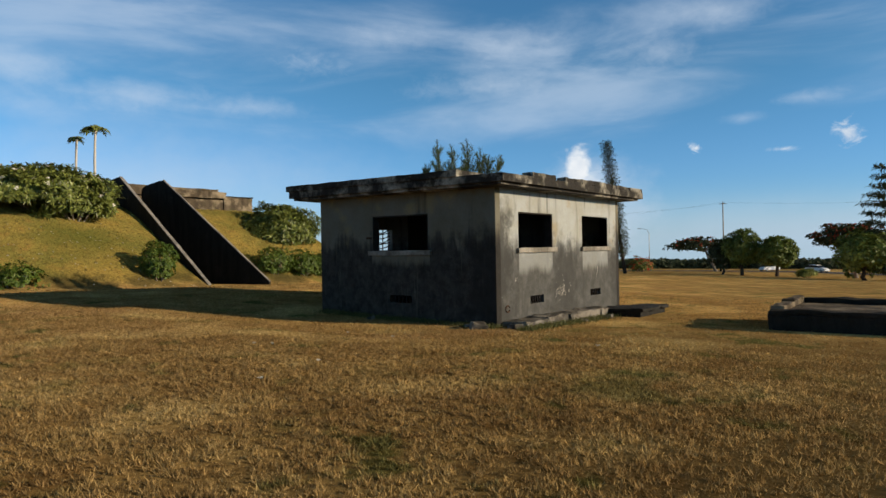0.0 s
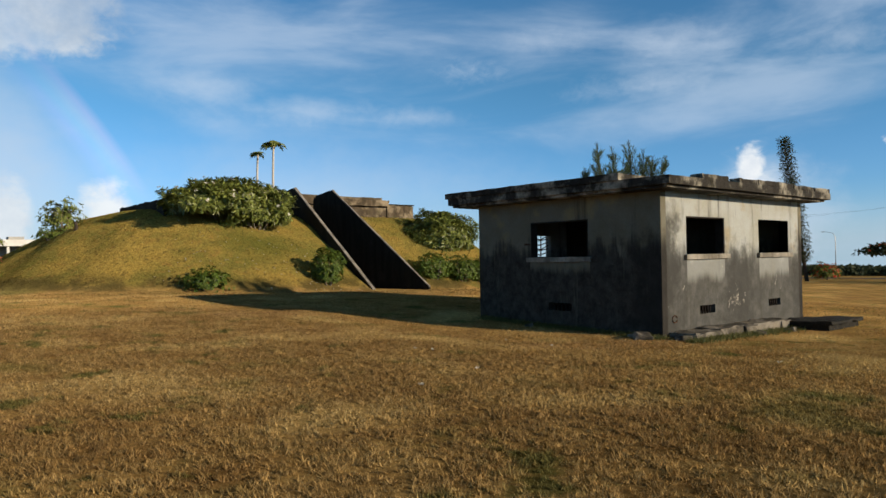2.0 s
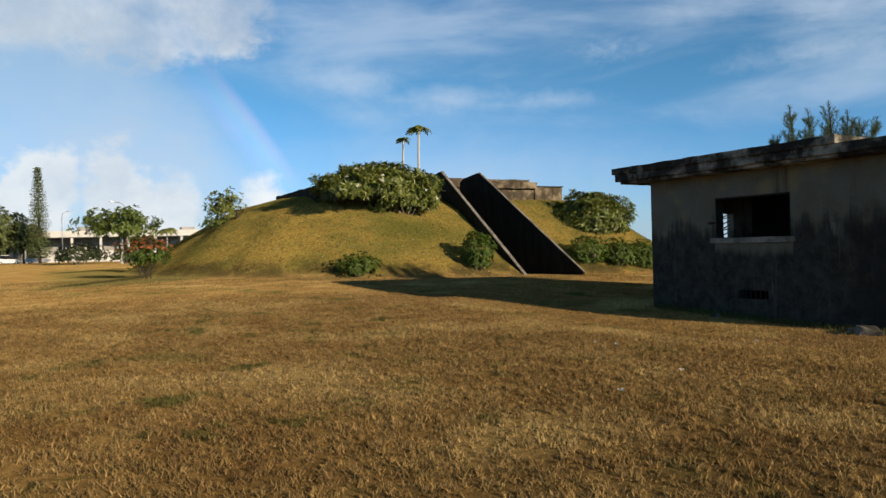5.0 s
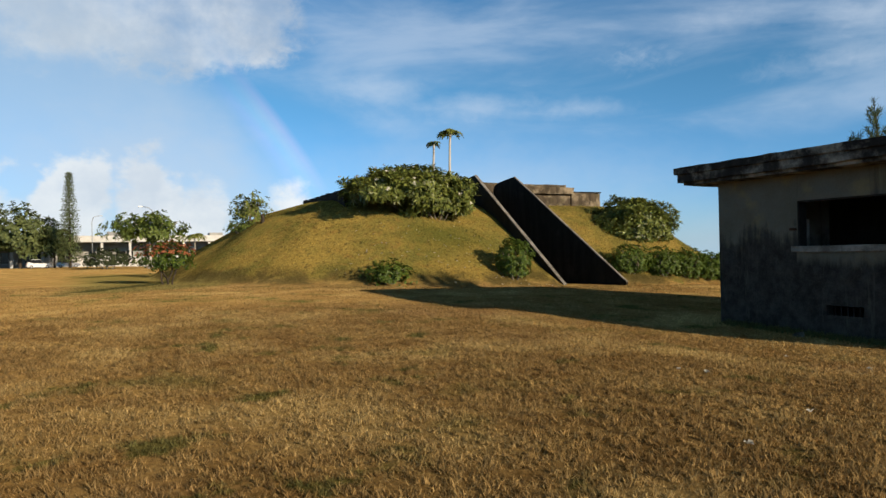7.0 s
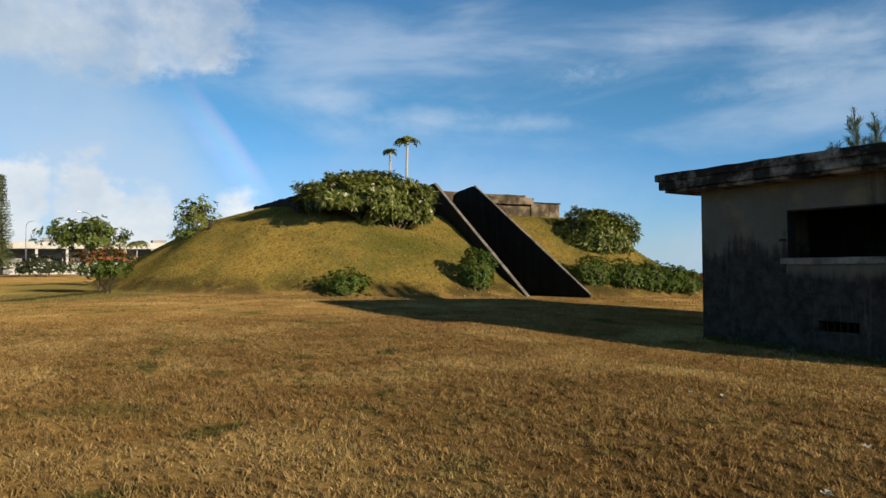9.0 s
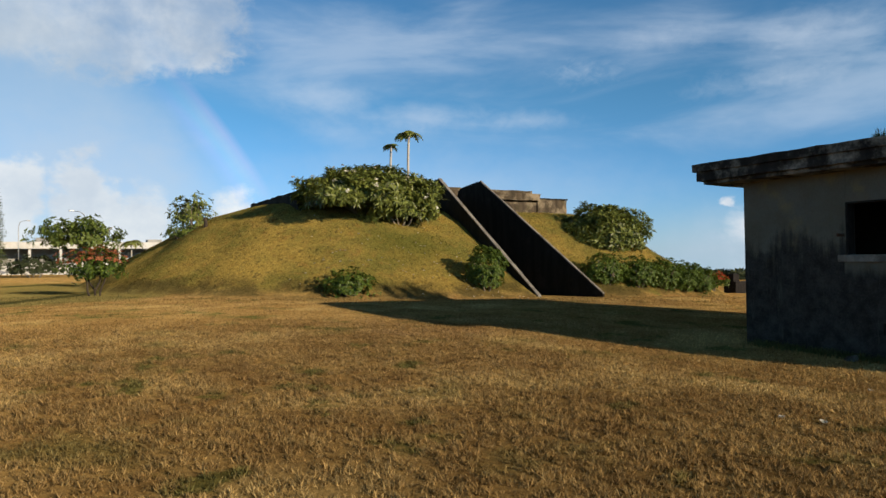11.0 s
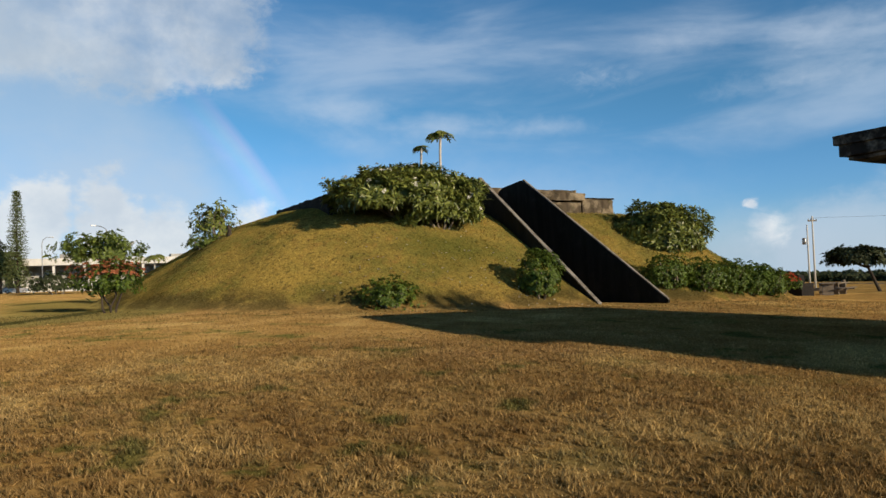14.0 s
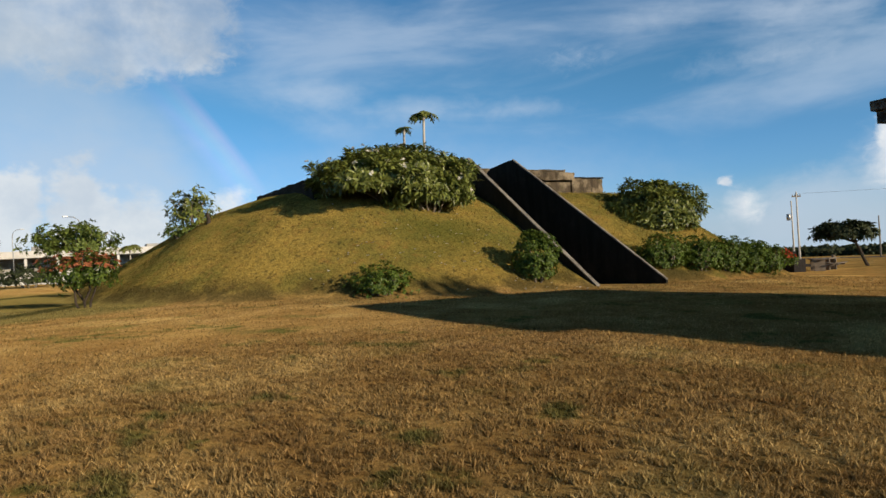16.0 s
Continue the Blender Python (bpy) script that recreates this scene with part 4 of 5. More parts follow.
def palm(loc, height, crown, label, seed, fronds=16, wind=(-1, 0)):
    rng, nr = random.Random(seed), np.random.default_rng(seed)
    e = thing("palm_tree", loc, label, "tree")
    bm = bmesh.new()
    pts = [(-0.10 * math.sin(3 * u) * height * 0.18, 0, height * u - 0.3 * (1 - u)) for u in np.linspace(0, 1, 9)]
    tube(bm, pts, [0.115 - 0.035 * i / 8 for i in range(9)], 9)
    part("trunk", bm, M_PALMBARK, e)
    top = Vector(pts[-1])
    for k in range(fronds):
        a = 6.2832 * k / fronds + rng.uniform(-0.2, 0.2)
        out = Vector((math.cos(a) + wind[0] * 0.7, math.sin(a) + wind[1] * 0.7, 0)).normalized()
        rise = rng.uniform(0.1, 0.9)
        spine = [top + out * crown * u + Vector((0, 0, crown * (rise * u - (0.75 + rise * 0.5) * u * u))) for u in np.linspace(0, 1, 9)]
        v, f = [], []
        side = Vector((-out.y, out.x, 0))
        rib = [bmv for p in spine for bmv in (p - side * 0.02 * crown, p + side * 0.02 * crown)]
        v += rib
        f += [t for i in range(8) for t in ((2 * i, 2 * i + 1, 2 * i + 3), (2 * i, 2 * i + 3, 2 * i + 2))]
        for i in range(1, 9):
            for s in (-1, 1):
                for h in (0, 0.5):
                    p = spine[i - 1].lerp(spine[i], h)
                    w = crown * 0.42 * math.sin(math.pi * min(1, (i - 0.5) / 9 + 0.12))
                    tip = p + side * s * w + out * w * 0.5 + Vector((0, 0, -w * rng.uniform(0.2, 0.6)))
                    b = len(v)
                    v += [p.lerp(spine[i], 0.35), tip]
                    f.append((2 * (i - 1) + (s > 0), b, b + 1) if h else (2 * (i - 1) + (s > 0), 2 * i + (s > 0), b + 1))
        tri_object("frond", np.array(v), np.array(f), M_PALM, e)
    return e


palm(on_land(25.9, 51.3), 11.25 - float(land(25.9, 51.3)), 1.12, "tall slim coconut palm leaning in the wind behind the ruin", 3, wind=(-0.8, 0.4))
palm(on_land(25.9, 54.2), 10.8 - float(land(25.9, 54.2)), 0.72, "smaller slim coconut palm behind the ruin", 4, wind=(-0.8, 0.4))


def tree(name, loc, height, rx, ry, crown_h, label, seed, mat=M_TREE, bark=M_DBARK, clusters=420, leaves=8, size=0.5, lean=(0, 0), trunk=0.2, limbs=7, blossoms=0, blossom_mat=None, lumps=0.3, flat=False, fill=0.5):
    """A broad tree: tapered trunk, limbs, and a crown of leaf clumps with gaps."""
    rng, nr = random.Random(seed), np.random.default_rng(seed)
    e = thing(name, loc, label, "tree")
    mid = Vector((lean[0], lean[1], height - crown_h * 0.5))
    bm = bmesh.new()
    pts, rad = limb(rng, (0, 0, -0.4), (lean[0] * 0.55, lean[1] * 0.55, height - crown_h * 0.95), trunk, trunk * 0.6, 0.15)
    tube(bm, pts, rad, 9)
    for k in range(limbs):
        a = 6.2832 * k / limbs + rng.uniform(-0.5, 0.5)
        u = rng.uniform(0.45, 0.85)
        q, r = limb(rng, pts[-1], mid + Vector((rx * u * math.cos(a), ry * u * math.sin(a), crown_h * rng.uniform(-0.1, 0.3))), trunk * 0.5, trunk * 0.1, 0.06 * rx)
        tube(bm, q, r, 6)
    part("trunk", bm, bark, e)
    p, up = dome_points(clusters, rx, ry, crown_h * 0.5, nr, lumps, fill, -0.35 if flat else -0.95, seed)
    p = p + np.array(mid)
    v, f = leaf_cloud(p, up, leaves, size, size * 0.42, nr)
    tri_object("crown", v, f, mat, e)
    if blossoms:
        ok = np.flatnonzero(p[:, 2] > mid.z)
        pick = nr.choice(ok, min(blossoms, len(ok)), replace=False)
        v, f = leaf_cloud(p[pick] + up[pick] * size * 0.3, up[pick], 6, size * 0.55, size * 0.35, nr)
        tri_object("blossoms", v, f, blossom_mat, e, "red blossoms")
    return e


def tiered_pine(loc, height, width, label, seed, mat=M_PINE, tiers=22, per=7, start=0.10, lean=0.0, taper=1.0, tuft=0.42, leaves=10, bark=M_DBARK, droop=0.0):
    """A Norfolk pine: whorls of level boughs round one straight trunk."""
    rng, nr = random.Random(seed), np.random.default_rng(seed)
    e = thing("norfolk_pine", loc, label, "tree")
    bm = bmesh.new()
    tube(bm, [(lean * u * height, 0, -0.4 + (height + 0.2) * u) for u in (0, 0.3, 0.7, 1)], [0.012 * height + 0.06, 0.010 * height + 0.05, 0.08, 0.02], 8)
    c, u3 = [], []
    for i in range(tiers):
        u = start + (1 - start) * i / (tiers - 1)
        reach = width * 0.5 * (1 - u ** 1.6 * taper) * rng.uniform(0.75, 1.1) + 0.15
        for k in range(per):
            a = 6.2832 * (k + 0.5 * (i % 2)) / per + rng.uniform(-0.25, 0.25)
            o = Vector((math.cos(a), math.sin(a), 0))
            root = Vector((lean * u * height, 0, u * height))
            tip = root + o * reach + Vector((0, 0, reach * (0.12 - droop)))
            tube(bm, [root, root.lerp(tip, 0.6), tip], [0.05, 0.03, 0.012], 4)
            n = max(2, int(reach / (tuft * 0.7)))
            for j in range(n):
                w = (j + 1) / n
                if w > 0.25:
                    c.append(root.lerp(tip, w) + Vector((0, 0, 0.04)))
                    u3.append((o.x * 0.5, o.y * 0.5, 0.8))
    part("trunk", bm, bark, e)
    v, f = leaf_cloud(np.array([tuple(q) for q in c]), np.array(u3), leaves, tuft, tuft * 0.22, nr, droop=0.5)
    tri_object("crown", v, f, mat, e)
    return e


# far side of the field, beyond the blockhouse
tree("round_tree", on_land(96.8, 22.2), 5.8, 2.3, 2.3, 4.3, "round-headed dark green tree at the field's edge", 41, clusters=800, size=0.5, trunk=0.28, lumps=0.16, fill=0.35)
tree("round_tree", on_land(98.0, 24.9), 4.6, 1.9, 1.9, 3.4, "smaller dark green tree at the field's edge", 42, M_DARK, clusters=360, size=0.5)
tree("round_tree", on_land(96.7, 17.9), 4.9, 2.5, 2.4, 3.5, "round-headed dark green tree at the field's edge", 43, clusters=800, size=0.5, trunk=0.28, lumps=0.16, fill=0.35)
tree("flame_tree", on_land(144.3, 38.0), 6.4, 5.2, 4.6, 2.4, "flat-topped flame tree leaning over, few red blossoms", 44, M_DARK, M_BARK, clusters=230, size=0.9, lean=(-0.8, 3.6), trunk=0.38, blossoms=38, blossom_mat=M_RED, flat=True)
tree("flame_tree", on_land(104.0, 9.9), 7.0, 3.9, 3.8, 3.4, "wide flame tree with red blossoms on top", 45, M_DARK, M_BARK, clusters=340, size=0.7, lean=(0, 0.6), trunk=0.34, blossoms=130, blossom_mat=M_RED, flat=True)
tree("round_tree", on_land(88.8, 7.6), 5.2, 3.0, 2.9, 4.2, "broad dark tree at the field's edge", 46, M_TREE, clusters=560, size=0.6, trunk=0.3)
tiered_pine(on_land(91.0, 4.9), 12.4, 7.4, "tall dark Norfolk pine with layered boughs", 47, M_DARK, 12, 9, 0.06, 0.0, 0.45, 0.62, 14, M_DBARK, -0.05)
shrub("low_bush", on_land(94.6, 14.2), 1.2, 1.1, 0.55, 200, 8, 0.3, 0.12, M_PALM, "pale green shrub in the open field", seed=48, foot=0.9)
leaning = tiered_pine(on_land(92.2, 36.5), 18.1, 2.2, "tall thin leaning Norfolk pine behind the blockhouse", 49, M_DARK, 30, 7, 0.12, 0.0, 0.40, 0.46, 9, M_DBARK, -0.75)
leaning.rotation_euler = (radians(-7.6), 0, 0)


def seedling(loc, height, width, label, seed, lean=0.0):
    """A feathery young ironwood: one thin stem in a ragged spire of needles."""
    rng, nr = random.Random(seed), np.random.default_rng(seed)
    e = thing("ironwood_seedling", loc, label, "tree", "seedlings on the roof")
    top = Vector((lean, -lean * 0.7, height))
    part("stem", tube(bmesh.new(), [(0, 0, -0.03), top * 0.5 + Vector((0.03, 0, 0)), top], [0.03, 0.02, 0.006], 6), M_DBARK, e)
    c, ups = [], []
    for k in range(int(9 * height) + 4):
        u = rng.uniform(0.03, 0.72)
        a = rng.uniform(0, 6.2832)
        reach = width * (1.05 - u) * rng.uniform(0.45, 1.15) + 0.10
        way = Vector((math.cos(a) * 0.48, math.sin(a) * 0.48, 0.95)).normalized()
        tip = top * u + way * reach
        part("twig", tube(bmesh.new(), [top * u, tip], [0.008, 0.003], 4), M_DBARK, e)
        for m in range(6):
            c.append(tuple((top * u).lerp(tip, 0.25 + 0.75 * m / 5)))
            ups.append(tuple(way))
    for m in range(int(9 * height)):
        c.append(tuple(top * (0.3 + 0.7 * m / (9 * height))))
        ups.append((0.05, 0.0, 1.0))
    v, f = leaf_cloud(np.array(c), np.array(ups), 8, 0.17, 0.016, nr, droop=-0.4, spread=0.42)
    tri_object("crown", v, f, M_IRON, e)


for k, (x, y, h, w, l) in enumerate(((20.2, 15.5, 1.15, 0.40, -0.05), (20.5, 15.2, 0.80, 0.45, 0.1), (20.0, 14.7, 1.95, 0.55, -0.12), (20.3, 14.6, 1.25, 0.5, 0.05), (20.55, 14.5, 1.85, 0.5, -0.10), (20.75, 14.3, 1.1, 0.5, 0.06),
                                     (21.15, 14.2, 2.1, 0.62, -0.10), (21.35, 13.95, 1.75, 0.65, 0.08), (21.6, 13.85, 1.5, 0.65, 0.18), (21.75, 13.6, 1.5, 0.6, 0.35))):
    seedling((x, y, 3.735), h, w * 1.25, "feathery young ironwood tree sprouting from the flat roof", 60 + k, l)

# beyond the mound's low end
tree("umbrella_tree", on_land(55.5, 37.9), 3.3, 1.65, 1.7, 1.6, "flat-topped dark pine with a thin crooked trunk", 50, M_DARK, M_DBARK, clusters=620, size=0.40, lean=(-0.75, 1.35), trunk=0.14, flat=True, limbs=9, lumps=0.32, fill=0.35)

# towards the low buildings
tree("broad_tree", on_land(8.2, 112.8), 8.0, 4.9, 4.4, 4.0, "spreading tree with pale bare limbs", 51, M_TREE, M_PALMBARK, clusters=520, size=0.65, trunk=0.3, limbs=11, lumps=0.42, fill=0.6)
shrub("low_bush", on_land(2.9, 113.5), 3.4, 2.0, 1.5, 340, 8, 0.4, 0.18, M_DARK, "dark rounded bush at the field's far edge", seed=52, foot=0.8)
tiered_pine(on_land(-2.9, 153.0), 17.8, 3.7, "slim green column-like Norfolk pine", 53, M_PINE, 32, 7, 0.06, 0.0, 0.85, 0.55, 9)
tree("ironwood_tree", on_land(-11.8, 162.5), 11.5, 6.2, 5.2, 8.6, "large feathery dark ironwood tree", 54, M_PINE, clusters=620, size=0.9, trunk=0.35)
tree("ironwood_tree", on_land(-6.0, 165.0), 8.4, 3.6, 3.0, 6.0, "smaller feathery ironwood tree", 55, M_PINE, clusters=320, size=0.8, trunk=0.25)
tree("broad_tree", on_land(-22.0, 158.0), 10.0, 5.5, 5.0, 7.0, "dark leafy tree before the low buildings", 56, M_PINE, clusters=420, size=0.9, trunk=0.3)
palm(on_land(18.4, 142.0), 6.2, 2.2, "young palm near the low buildings", 57, 12, (0, 0))
palm(on_land(24.4, 142.0), 5.4, 1.8, "young palm near the low buildings", 58, 11, (0, 0))
shrub("low_bush", on_land(12.0, 150.0), 3.4, 2.0, 1.2, 200, 8, 0.45, 0.2, M_DARK, "dark hedge-like bush by the low buildings", seed=59, foot=0.8)
shrub("low_bush", on_land(20.5, 146.0), 4.4, 2.0, 1.6, 260, 8, 0.45, 0.2, M_TREE, "green bush by the low buildings", seed=61, foot=0.8)
shrub("bougainvillea_bush", on_land(118.0, 43.9), 2.3, 1.8, 1.5, 240, 8, 0.40, 0.18, M_TREE, "large bush covered with red blossoms", seed=62, foot=0.7, blossoms=110, blossom_mat=M_RED, blossom_label="red blossoms", petal=0.3, top_only=-0.4)


def far_wood():
    """One band of low woods at the edge of the plain."""
    nr = np.random.default_rng(9)
    c, u = [], []
    for a in np.arange(-40, 62, 0.10):
        for row in range(3):
            d = 325 + row * 14 + nr.uniform(-6, 6)
            x, y = d * math.cos(radians(a)), d * math.sin(radians(a))
            h = 3.2 + 1.3 * noise.noise(Vector((a * 0.6, row, 0))) + 0.8 * noise.noise(Vector((a * 2.6, row, 4)))
            z = float(field(x, y))
            for k in range(5):
                c.append((x + nr.uniform(-2, 2), y + nr.uniform(-2, 2), z + h * (k + 0.5) / 5))
                u.append((-math.cos(radians(a)) * 0.6, -math.sin(radians(a)) * 0.6, 0.6))
    v, f = leaf_cloud(np.array(c), np.array(u), 4, 1.9, 1.2, nr)
    ob = tri_object("far_wood", v, f, M_DARK)
    tagged(ob, "low dark band of woods at the edge of the plain", "woods", kind="stuff")


far_wood()


# ---------------------------------------------------------------- poles, wires, lamps
M_POLE = simple("weathered_pole", (0.20, 0.17, 0.13), (0.36, 0.32, 0.26), 4, 0.9, 0.004, 30)
M_PALE = simple("pale_concrete_pole", (0.52, 0.51, 0.48), (0.68, 0.67, 0.63), 3, 0.8, 0.002, 20)
M_STEEL = simple("galvanised_steel", (0.30, 0.32, 0.34), (0.44, 0.45, 0.46), 5, 0.45, 0.0, 30, 0.7)
M_WIRE = simple("black_cable", (0.020, 0.020, 0.022), (0.04, 0.04, 0.042), 5, 0.6, 0.0)
M_WHITE_PAINT = simple("white_paint", (0.52, 0.52, 0.50), (0.70, 0.70, 0.68), 0.6, 0.6, 0.0, 6)
M_CAR = simple("white_car_paint", (0.76, 0.77, 0.78), (0.82, 0.82, 0.82), 2, 0.22, 0.0)
M_CAR2 = simple("silver_car_paint", (0.34, 0.36, 0.40), (0.42, 0.43, 0.46), 2, 0.25, 0.0, 30, 0.5)
M_GLASS = simple("dark_glass", (0.012, 0.014, 0.016), (0.03, 0.034, 0.04), 3, 0.08, 0.0)
M_TYRE = simple("tyre_rubber", (0.015, 0.015, 0.015), (0.03, 0.03, 0.03), 9, 0.9, 0.0)
M_ROAD = simple("asphalt", (0.045, 0.045, 0.045), (0.075, 0.072, 0.068), 0.5, 0.9, 0.004, 20)
M_SHADE = simple("shaded_wall", (0.26, 0.26, 0.25), (0.42, 0.42, 0.40), 0.5, 0.8, 0.0, 6)
M_WOOD = simple("grey_wood", (0.14, 0.11, 0.085), (0.26, 0.22, 0.17), 3, 0.85, 0.004, 25)
M_BLACK = simple("sooty_iron", (0.010, 0.009, 0.008), (0.026, 0.022, 0.020), 6, 0.95, 0.003, 40)


def utility_pole(loc, height, label, mat=M_POLE, arm=True, can=False, turn=0.0, lean=0.0, girth=1.0, reach=1.0):
    e = thing("utility_pole", loc, label, "pole")
    e.rotation_euler = (0, lean, turn)
    part("pole", tube(bmesh.new(), [(0, 0, -0.5), (0, 0, height * 0.5), (0, 0, height)], [0.17 * girth, 0.15 * girth, 0.11 * girth], 10), mat, e)
    if arm:
        part("crossarm", box(bmesh.new(), -0.95 * reach, 0.95 * reach, -0.06, 0.06, height - 0.55, height - 0.42, 0.01), M_WOOD, e)
        for x in (-0.85 * reach, -0.3 * reach, 0.3 * reach, 0.85 * reach):
            part("insulator", tube(bmesh.new(), [(x, 0, height - 0.43), (x, 0, height - 0.33), (x, 0, height - 0.25)], [0.03, 0.05, 0.025], 8), M_STEEL, e)
    if can:
        part("transformer", tube(bmesh.new(), [(-0.33, 0, height - 1.95), (-0.33, 0, height - 1.9), (-0.33, 0, height - 1.35), (-0.33, 0, height - 1.3)], [0.14, 0.2, 0.2, 0.14], 12), M_STEEL, e, "grey steel transformer can")
    return e


def wire(a, b, sag, label="thin black overhead cable"):
    a, b = Vector(a), Vector(b)
    pts = [a.lerp(b, u) - Vector((0, 0, sag * 4 * u * (1 - u))) for u in np.linspace(0, 1, 17)]
    ob = mesh_object("overhead_cable", tube(bmesh.new(), pts, [0.011] * 17, 5), M_WIRE)
    tagged(ob, label, "cable", "overhead cables")


def street_lamp(loc, height, turn, label, arm=2.2):
    e = thing("street_lamp", loc, label, "street lamp")
    e.rotation_euler = (0, 0, turn)
    pts = [(0, 0, -0.3), (0, 0, height * 0.55), (0, 0, height - 1.2), (arm * 0.15, 0, height - 0.45), (arm * 0.5, 0, height - 0.08), (arm, 0, height)]
    part("post", tube(bmesh.new(), pts, [0.10, 0.085, 0.07, 0.06, 0.05, 0.045], 8), M_STEEL, e)
    part("lamp_head", box(bmesh.new(), arm - 0.1, arm + 0.55, -0.14, 0.14, height - 0.05, height + 0.09, 0.03), M_STEEL, e)
    return e


utility_pole(on_land(173.7, 44.2), 16.6, "tall dark wooden utility pole with a crossarm", turn=1.2)
wire((173.7, 44.2, 12.0), (231.9, 115.5, 13.2), 1.2)
wire((173.7, 44.2, 11.9), (169.3, 3.4, 10.2), 0.6)
utility_pole(on_land(231.9, 115.5), 19.5, "tall wooden utility pole far off", turn=1.2)
utility_pole(on_land(169.3, 3.4), 15.2, "tall wooden utility pole by the road", turn=1.2)
street_lamp(on_land(159.2, 57.2), 9.9, 2.2, "curved grey street lamp by the road")
street_lamp(on_land(0.9, 153.0), 10.0, 0.3, "slim grey street lamp before the low buildings", 1.4)
street_lamp(on_land(9.0, 114.5), 9.2, 3.3, "slim grey street lamp behind the spreading tree", 1.6)
utility_pole(on_land(68.3, 51.1), 7.3, "slim pale concrete utility pole with a short crossarm", M_PALE, True, False, -0.6, 0.0, 0.6, 0.45)
utility_pole(on_land(68.02, 51.5), 6.4, "slim pale steel pole with small transformer, beside a taller pole", M_PALE, False, True, -0.6, 0.0, 0.55)
pz = float(land(68.3, 51.1)) + 7.1
wire((68.3, 51.1, pz), (173.7, 44.2, 11.6), 0.9)
utility_pole(on_land(150.0, 84.0), 8.4, "slim wooden pole at the far field's edge", arm=False)

# ---------------------------------------------------------------- picnic corner beyond the mound
def picnic_table(loc, turn, label):
    e = thing("picnic_table", loc, label, "table", "picnic tables")
    e.rotation_euler = (0, 0, turn)
    part("tabletop", box(bmesh.new(), -0.9, 0.9, -0.38, 0.38, 0.70, 0.76, 0.01), M_WOOD, e)
    for s in (-1, 1):
        part("bench", box(bmesh.new(), -0.9, 0.9, s * 0.72 - 0.14, s * 0.72 + 0.14, 0.41, 0.46, 0.01), M_WOOD, e)
        part("leg", box(bmesh.new(), s * 0.6 - 0.06, s * 0.6 + 0.06, -0.3, 0.3, -0.1, 0.70, 0.01), M_WOOD, e)
        part("bench_leg", box(bmesh.new(), s * 0.6 - 0.05, s * 0.6 + 0.05, -0.80, 0.80, 0.30, 0.405, 0.01), M_WOOD, e)
    return e


picnic_table(on_land(43.6, 34.9), 0.7, "weathered grey wooden picnic table with two benches")
picnic_table(on_land(45.6, 35.4), 0.2, "weathered grey wooden picnic table with two benches")
gun = thing("stone_barbecue", on_land(41.2, 35.0), "black sooty barbecue pit with a low chimney", "barbecue")
part("hearth", box(bmesh.new(), -0.6, 0.6, -0.45, 0.45, -0.3, 0.75, 0.03, 0.02, 4, 1), M_BLACK, gun)
part("chimney", box(bmesh.new(), -0.35, 0.25, -0.1, 0.4, 0.75, 1.25, 0.03, 0.02, 3, 2), M_BLACK, gun)
part("shelf", box(bmesh.new(), 0.6, 1.3, -0.35, 0.35, 0.25, 0.42, 0.02, 0.02, 3, 3), M_BLACK, gun)
for k, (x, y, h) in enumerate(((46.9, 36.0, 0.75), (48.4, 36.6, 0.9), (43.0, 36.4, 0.7))):
    post = mesh_object("bollard", tube(bmesh.new(), [(0, 0, -0.2), (0, 0, h * 0.9), (0, 0, h)], [0.12, 0.12, 0.08], 8), M_WOOD)
    post.location = on_land(x, y)
    tagged(post, "short dark wooden post in the grass", "post", "posts by the picnic tables")

# ---------------------------------------------------------------- road and parked cars
rv, rf = [], []
for i, y in enumerate(np.linspace(-160, 240, 81)):
    for x in (139.0, 163.0):
        rv.append((x + 0.04 * y, y, float(field(x + 0.04 * y, y)) + 0.06))
    if i:
        rf.append((2 * i - 2, 2 * i - 1, 2 * i + 1, 2 * i))
tagged(raw_object("road", rv, rf, M_ROAD), "grey asphalt road and parking strip across the plain", "road", kind="structure")


